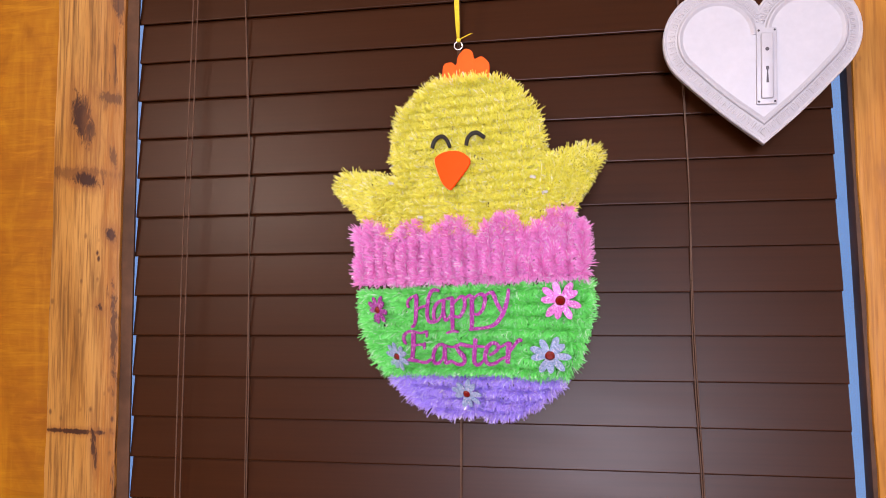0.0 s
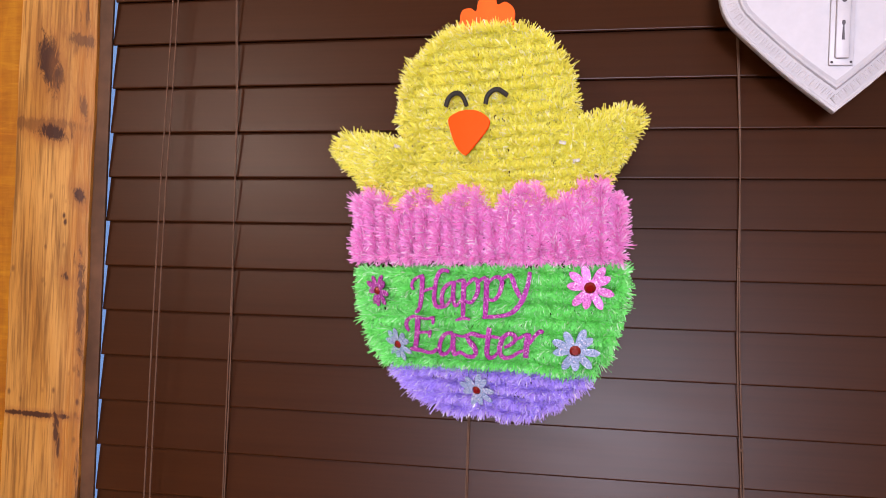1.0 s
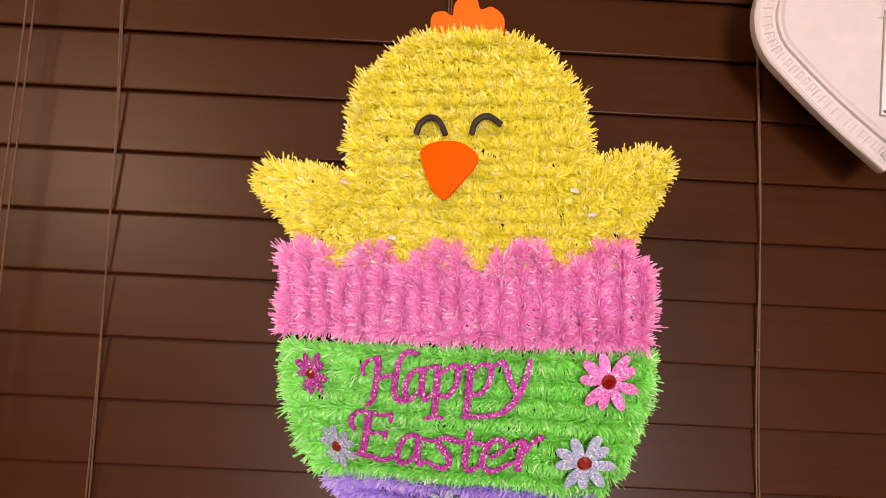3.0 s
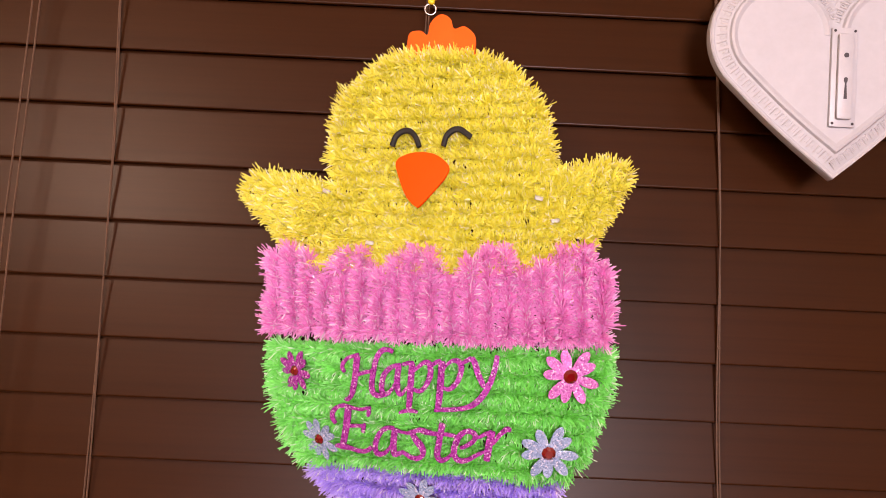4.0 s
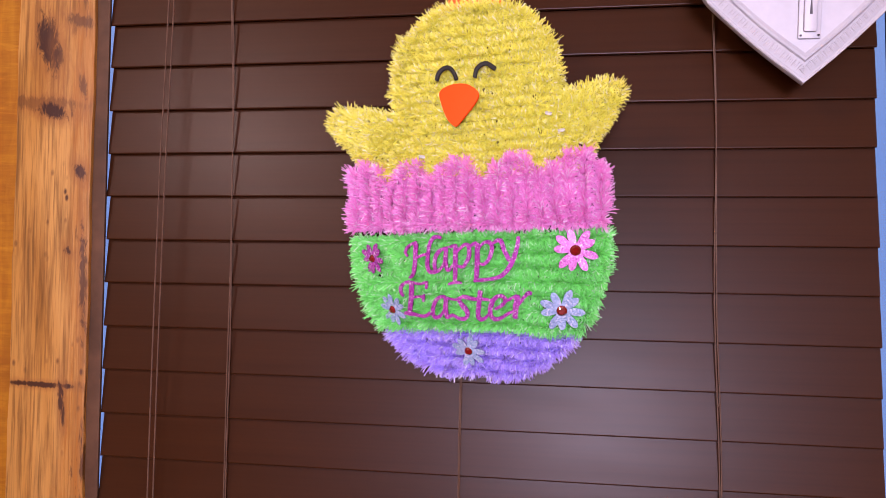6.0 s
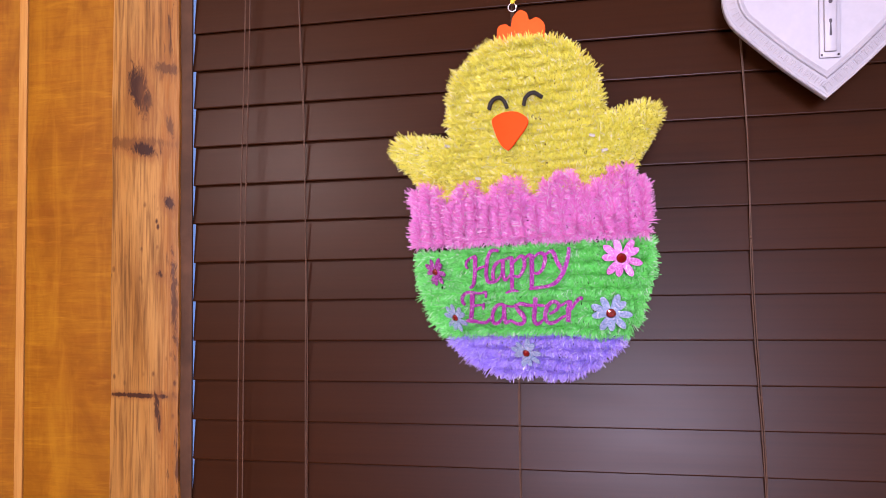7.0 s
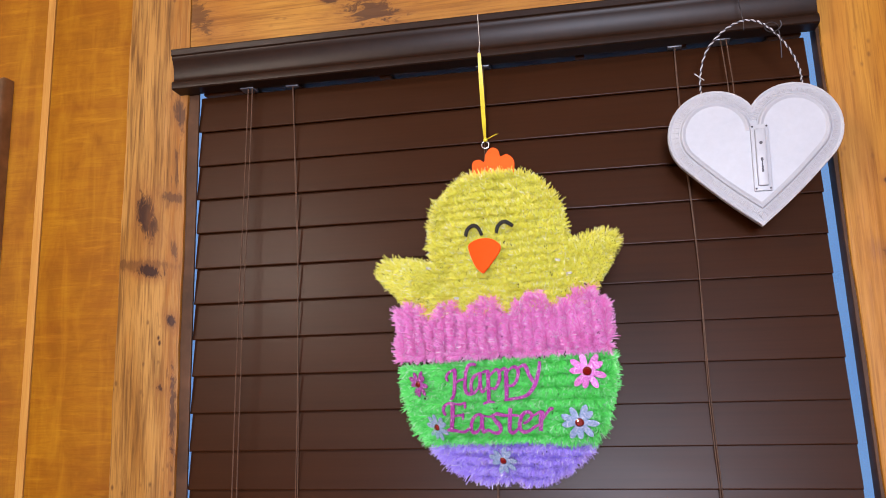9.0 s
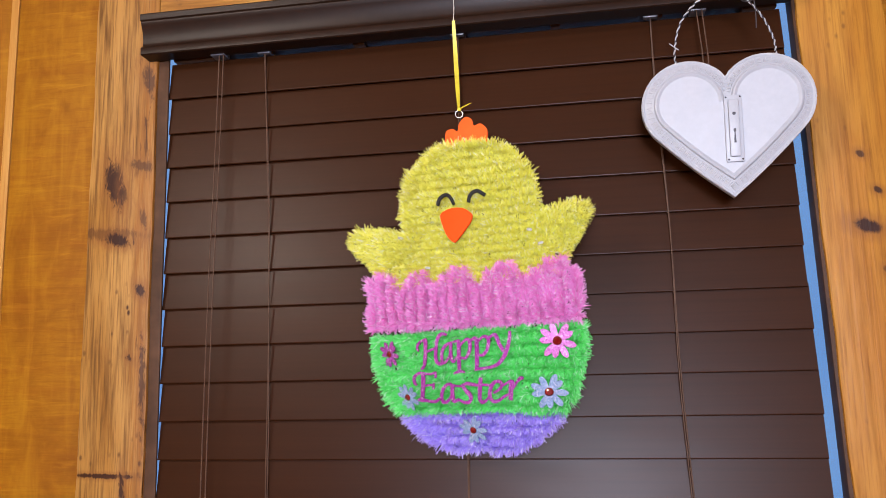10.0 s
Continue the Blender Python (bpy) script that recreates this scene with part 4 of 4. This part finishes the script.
def flower(u, v, w, r, material, turn_deg, tilt_deg, petals, label, start=0.0):
    """A glitter flower with notched petals round a faceted red gem."""
    ob = new("flower")
    ob.parent = chick
    at = Vector(dome(np.array([u, v, w], float)))
    _, sx, sz = bowl(at.x + O.x, at.z + O.z)
    ob.matrix_basis = Matrix.Translation(at) @ pose(0, 0, 0, 0, 0, math.degrees(math.atan(sx)) + turn_deg) @ pose(0, 0, 0, -math.degrees(math.atan(sz)) + tilt_deg) @ Matrix.Rotation(start, 4, "Y")
    tagged(ob, label)
    for k in range(petals):
        a = 2 * math.pi * k / petals + 0.12 * math.sin(k * 2.3)
        rr = r * (1 + 0.06 * math.sin(k * 3.1 + u))
        hw = r * 0.185
        shape = [(0.2 * rr, 0.60), (0.45 * rr, 0.88), (0.66 * rr, 1.0), (0.83 * rr, 0.86), (0.95 * rr, 0.45), (1.0 * rr, 0.0)]
        pts = [(s, h * hw) for s, h in shape] + [(s, -h * hw) for s, h in shape[-2::-1]]
        bm = slab(bmesh.new(), ccw([(x * MM, y * MM) for x, y in pts]), 0.0, 0.8 * MM, 0.25 * MM)
        for q in bm.verts:
            q.co.y -= 0.0009 * (q.co.x / (r * MM)) ** 2 * math.sin(k * 1.9 + v)
        bmesh.ops.rotate(bm, verts=bm.verts[:], matrix=Matrix.Rotation(-a, 3, "Y"))
        part("petal", bm, material, ob, "", smooth=False)
    bm = slab(bmesh.new(), [(0.32 * r * MM * math.cos(t), 0.32 * r * MM * math.sin(t)) for t in (2 * math.pi * j / 16 for j in range(16))], 0.0, 0.9 * MM)
    part("flower_centre", bm, material, ob, "", smooth=False)
    bm = bmesh.new()
    gr = 0.25 * r * MM
    rings = [(1.0, 0.0009), (0.95, 0.0016), (0.55, 0.0030)]
    loops = [[bm.verts.new((gr * f * math.cos(t), -d, gr * f * math.sin(t))) for t in (2 * math.pi * (j + 0.5 * i) / 10 for j in range(10))] for i, (f, d) in enumerate(rings)]
    for a, b in zip(loops, loops[1:]):
        for j in range(10):
            bm.faces.new((a[j], a[(j + 1) % 10], b[j]))
            bm.faces.new((a[(j + 1) % 10], b[(j + 1) % 10], b[j]))
    bm.faces.new(loops[-1])
    bmesh.ops.recalc_face_normals(bm, faces=bm.faces[:])
    part("gem", bm, GEM, ob, "faceted red gem", smooth=False)


flower(95.5, -39.3, 14, 18.6, G_PINK, 0, 0, 9, "pink glitter flower with a red gem", 0.3)
flower(83.0, -88.3, 14, 18.6, G_BLUE, 0, 0, 9, "pale blue glitter flower with a red gem", 0.1)
flower(-99.5, -49.6, 12, 15.0, G_MAGENTA, -6, 0, 9, "magenta glitter flower with a dark red gem", 0.2)
flower(-81, -96.4, 11, 15.5, G_BLUE, -6, 0, 9, "dull blue glitter flower sunk in the tinsel", 0.5)
flower(-4.5, -130, 11, 15.5, G_BLUE, -4, 0, 9, "pale blue glitter flower low on the egg", 0.0)
for u, v, a in ((75, 71, 0.2), (86, 57, -0.2), (-45, 41, 0.1), (-76, 75, 0.3)):
    bm = box(bmesh.new(), -0.0028, 0.0028, -0.0004, 0.0004, -0.0014, 0.0014, 0.0003)
    ob = part("clip_tab", bm, CLIP_GREY, chick)
    ob.matrix_basis = Matrix.Translation(Vector(dome(np.array([u, v, 9.0])))) @ Matrix.Rotation(a, 4, "Y")

# ring, ribbon and string that hold the chick
bm = bmesh.new()
ring_at = Vector(dome(np.array([3.5, 197.5, 1.5])))
tube(bm, [ring_at + Vector((0.0042 * math.cos(a), 0, 0.0042 * math.sin(a))) for a in (2 * math.pi * i / 20 for i in range(20))], 0.00075, 6, True)
part("ring", bm, STEEL, chick, "small wire hanging ring")


def ribbon(bm, line, width, thick=0.0003, twist=0.0):
    line = [Vector(p) for p in line]
    n = len(line)
    rows = []
    for i, p in enumerate(line):
        a = twist * i / n
        wide = Vector((math.cos(a), math.sin(a), 0)) * width * 0.5
        deep = Vector((-math.sin(a), math.cos(a), 0)) * thick * 0.5
        rows.append([bm.verts.new(p + wide + deep), bm.verts.new(p - wide + deep), bm.verts.new(p - wide - deep), bm.verts.new(p + wide - deep)])
    for a, b in zip(rows, rows[1:]):
        for k in range(4):
            bm.faces.new((a[k], a[(k + 1) % 4], b[(k + 1) % 4], b[k]))
    bm.faces.new(rows[0])
    bm.faces.new(rows[-1][::-1])
    bmesh.ops.recalc_face_normals(bm, faces=bm.faces[:])
    return bm


RING = M @ ring_at
hang = thing("hanging_ribbon", Matrix.Translation((-0.052, -0.037, 2.03)), "yellow ribbon tied to a pale string over the valance", "ribbon")
top = Vector((-0.0535, -0.0400, 1.977))
lines = [spline([top + Vector((dx * 0.3, 0, 0)), top.lerp(RING, 0.35) + Vector((dx, dx * 0.5, 0)), top.lerp(RING, 0.75) + Vector((dx, 0, 0)), RING + Vector((0, -0.0006, 0.005))], 8) for dx in (0.0010, -0.0009)]
for line in lines:
    under(part("ribbon_strand", ribbon(bmesh.new(), line, 0.0028, 0.0003, 0.9), RIBBON), hang)
tail = spline([RING + Vector((0, -0.002, 0.005)), RING + Vector((0.006, -0.004, 0.0072)), RING + Vector((0.0145, -0.005, 0.0105))], 6)
under(part("ribbon_tail", ribbon(bmesh.new(), tail, 0.0025, 0.0003, 0.5), RIBBON), hang)
bm = bmesh.new()
bmesh.ops.create_icosphere(bm, subdivisions=2, radius=1, matrix=Matrix.Translation(RING + Vector((0.0005, -0.0012, 0.0055))) @ Matrix.Diagonal((0.0027, 0.002, 0.0023, 1)))
under(part("knot", bm, RIBBON), hang)
under(part("string", tube(bmesh.new(), spline([top, top + Vector((0.0008, 0.001, 0.016)), (-0.0535, -0.0372, 2.012), (-0.0540, -0.0366, 2.0255), (-0.0540, -0.030, 2.0292), (-0.0540, -0.0125, 2.0300)], 6), 0.0006, 6), STRING, None, "pale string over the valance"), hang)

# ---- the white heart ----
HT = Vector((0.2345, -0.0470, 1.7515))
heart = thing("heart_sign", Matrix.Translation(HT) @ pose(0, 0, 0, 2.5, -0.5, -3), "white tin heart sign with embossed border and keyhole plate", "wall decoration")


def heart_line(inset, per=22):
    """The heart's outline, tip at the origin, drawn in by inset."""
    a, b, r = 0.0385, 0.1005, 0.0478
    d = math.hypot(a, b)
    th = math.asin(r / d)
    base = math.atan2(b, a)
    out_ang = base - th - math.pi / 2
    r2 = r - inset
    notch = math.acos(min(1.0, max(-1.0, -a / r2)))
    right = []
    tip = Vector((0, inset / max(0.2, math.sin(math.pi / 2 - (base - th)))))
    start = out_ang
    end = notch
    for i in range(per + 1):
        t = start + (end - start) * i / per
        right.append((a + r2 * math.cos(t), b + r2 * math.sin(t)))
    straight = []
    for i in range(6):
        q = i / 6
        bulge = 0.0012 * math.sin(math.pi * q)
        straight.append((tip.x + (right[0][0] - tip.x) * q + bulge, tip.y + (right[0][1] - tip.y) * q - bulge))
    half = straight + right
    return half + [(-x, z) for x, z in half[:0:-1]]


def heart_loop(inset):
    line = heart_line(inset)
    return [p for i, p in enumerate(line) if (Vector(p) - Vector(line[i - 1])).length > 1e-5]


def heart_shell():
    """Pressed tin: a turned edge, a broad border, a raised bead and a flat middle."""
    bm = bmesh.new()
    steps = [(0.0, 0.004), (0.0, -0.003), (0.0008, -0.0046), (0.0022, -0.0050), (0.0034, -0.0044), (0.0125, -0.0075), (0.0136, -0.0095), (0.0152, -0.0101), (0.0168, -0.0094), (0.0185, -0.0084), (0.0192, -0.0082)]
    loops = []
    for inset, y in steps:
        loops.append([bm.verts.new((x, y, z)) for x, z in heart_line(inset)])
    n = len(loops[0])
    for a, b in zip(loops, loops[1:]):
        for i in range(n):
            try:
                bm.faces.new((a[i], a[(i + 1) % n], b[(i + 1) % n], b[i]))
            except ValueError:
                pass
    bm.faces.new(loops[-1])
    bm.faces.new(loops[0][::-1])
    bmesh.ops.remove_doubles(bm, verts=bm.verts[:], dist=0.00002)
    bmesh.ops.recalc_face_normals(bm, faces=bm.faces[:])
    return bm


part("tin_heart", heart_shell(), WHITE_METAL, heart)
part("heart_panel", slab(bmesh.new(), heart_loop(0.0180), 0.0076, 0.0087), WHITE_METAL, heart, "flat white middle panel", smooth=False)
mid = heart_loop(0.0078)
dist = 0.0
bm = bmesh.new()
for i, p in enumerate(mid):
    a, b = Vector(p), Vector(mid[(i + 1) % len(mid)])
    seg = (b - a).length
    while dist < seg:
        c = a.lerp(b, dist / seg)
        t = (b - a).normalized()
        nrm = Vector((-t.y, t.x))
        q = [(-0.0017, -0.0030), (-0.0017, 0.0028), (0.0015, 0.0028), (0.0015, -0.0012), (-0.0002, -0.0012), (-0.0002, 0.0010)]
        tube(bm, [(c.x + t.x * s + nrm.x * w, -0.0058 - 0.34 * w, c.y + t.y * s + nrm.y * w) for s, w in q], 0.00060, 5)
        dist += 0.0056
    dist -= seg
part("key_border", bm, WHITE_WORN, heart, "embossed Greek key border")
rim = heart_loop(0.0012)
part("worn_rim", tube(bmesh.new(), [(x, -0.0040, z) for x, z in rim], 0.0013, 6, True), WHITE_WORN, heart, "worn rim with chipped paint")

plate = new("keyhole_plate")
plate.parent = heart
plate.matrix_basis = pose(0.0035, -0.0083, 0.0705, 0, 1.5, 0)
bm = box(bmesh.new(), -0.0088, 0.0088, -0.0032, 0.0, -0.0350, 0.0350, 0.0012)
part("plate_base", bm, WHITE_METAL, plate)
part("plate_ridge", box(bmesh.new(), -0.0052, 0.0052, -0.0062, -0.0030, -0.0300, 0.0300, 0.0018), WHITE_METAL, plate)
for sx in (-1, 1):
    for sz in (-1, 1):
        bm = bmesh.new()
        bmesh.ops.create_icosphere(bm, subdivisions=2, radius=1, matrix=Matrix.Translation((sx * 0.0068, -0.0034, sz * 0.0325)) @ Matrix.Diagonal((0.0010, 0.0006, 0.0010, 1)))
        part("nail", bm, DARK_METAL, plate)
circ = [(0.0017 * math.cos(t), 0.0145 + 0.0017 * math.sin(t)) for t in (2 * math.pi * i / 18 for i in range(18))]
part("spindle_hole", slab(bmesh.new(), circ, 0.0060, 0.0065), DARK_METAL, plate)
kh = [(-0.0011, -0.0160), (0.0011, -0.0160), (0.0005, -0.0050), (0.0013, -0.0035), (0.0012, -0.0015), (0.0, -0.0008), (-0.0012, -0.0015), (-0.0013, -0.0035), (-0.0005, -0.0050)]
part("keyhole", slab(bmesh.new(), kh, 0.0060, 0.0065), DARK_METAL, plate)


def helix(line, r, turns, phase):
    n = len(line)
    out = []
    for i, p in enumerate(line):
        ahead = (line[min(i + 1, n - 1)] - line[max(i - 1, 0)]).normalized()
        side = Vector((0, 1, 0))
        up = ahead.cross(side).normalized()
        a = turns * 2 * math.pi * i / n + phase
        out.append(p + (side * math.cos(a) + up * math.sin(a)) * r)
    return out


arch = spline([(-0.0480, -0.001, 0.1465), (-0.0475, -0.002, 0.166), (-0.0390, -0.003, 0.193), (-0.0200, -0.004, 0.213), (0.0010, -0.004, 0.2215), (0.0200, -0.004, 0.2150), (0.0390, -0.003, 0.192), (0.0500, -0.002, 0.166), (0.0520, -0.001, 0.1465)], 16)
part("handle_wire", tube(bmesh.new(), helix(arch, 0.0006, 26, 0), 0.0008, 5), WHITE_WORN, heart, "white strand of a twisted wire handle")
part("handle_wire", tube(bmesh.new(), helix(arch, 0.0006, 26, math.pi), 0.0007, 5), DARK_METAL, heart, "dark strand of a twisted wire handle")
curl = [Vector((0.0275 + 0.0075 * math.cos(a), -0.004 - 0.0008 * i, 0.2080 + 0.0065 * math.sin(a))) for i, a in enumerate(0.4 * j for j in range(18))]
part("wire_curl", tube(bmesh.new(), curl, 0.0006, 5), DARK_METAL, heart)
part("wire_curl", tube(bmesh.new(), spline([(-0.0530, -0.003, 0.170), (-0.0475, -0.004, 0.1645), (-0.0440, -0.004, 0.1615)], 5), 0.0006, 5), WHITE_WORN, heart)
part("wire_end", tube(bmesh.new(), spline([(0.0345, -0.004, 0.206), (0.0352, -0.004, 0.195), (0.0345, -0.004, 0.176)], 5), 0.0006, 5), DARK_METAL, heart)
hx = HT + Vector((0.0010, -0.005, 0.2215))
hook = thing("hanging_hook", Matrix.Translation((hx.x, -0.02, 2.06)), "thin dark hook wire over the valance", "hook")
under(part("hook_wire", tube(bmesh.new(), spline([hx + Vector((0.001, 0.010, -0.003)), hx + Vector((0, 0.006, -0.0045)), hx + Vector((0, 0.004, 0.002)), (hx.x - 0.0015, -0.044, 2.0), (hx.x - 0.003, -0.0385, 2.0255), (hx.x - 0.003, -0.030, 2.0296), (hx.x - 0.003, -0.0125, 2.0302)], 6), 0.0006, 6), DARK_METAL), hook)
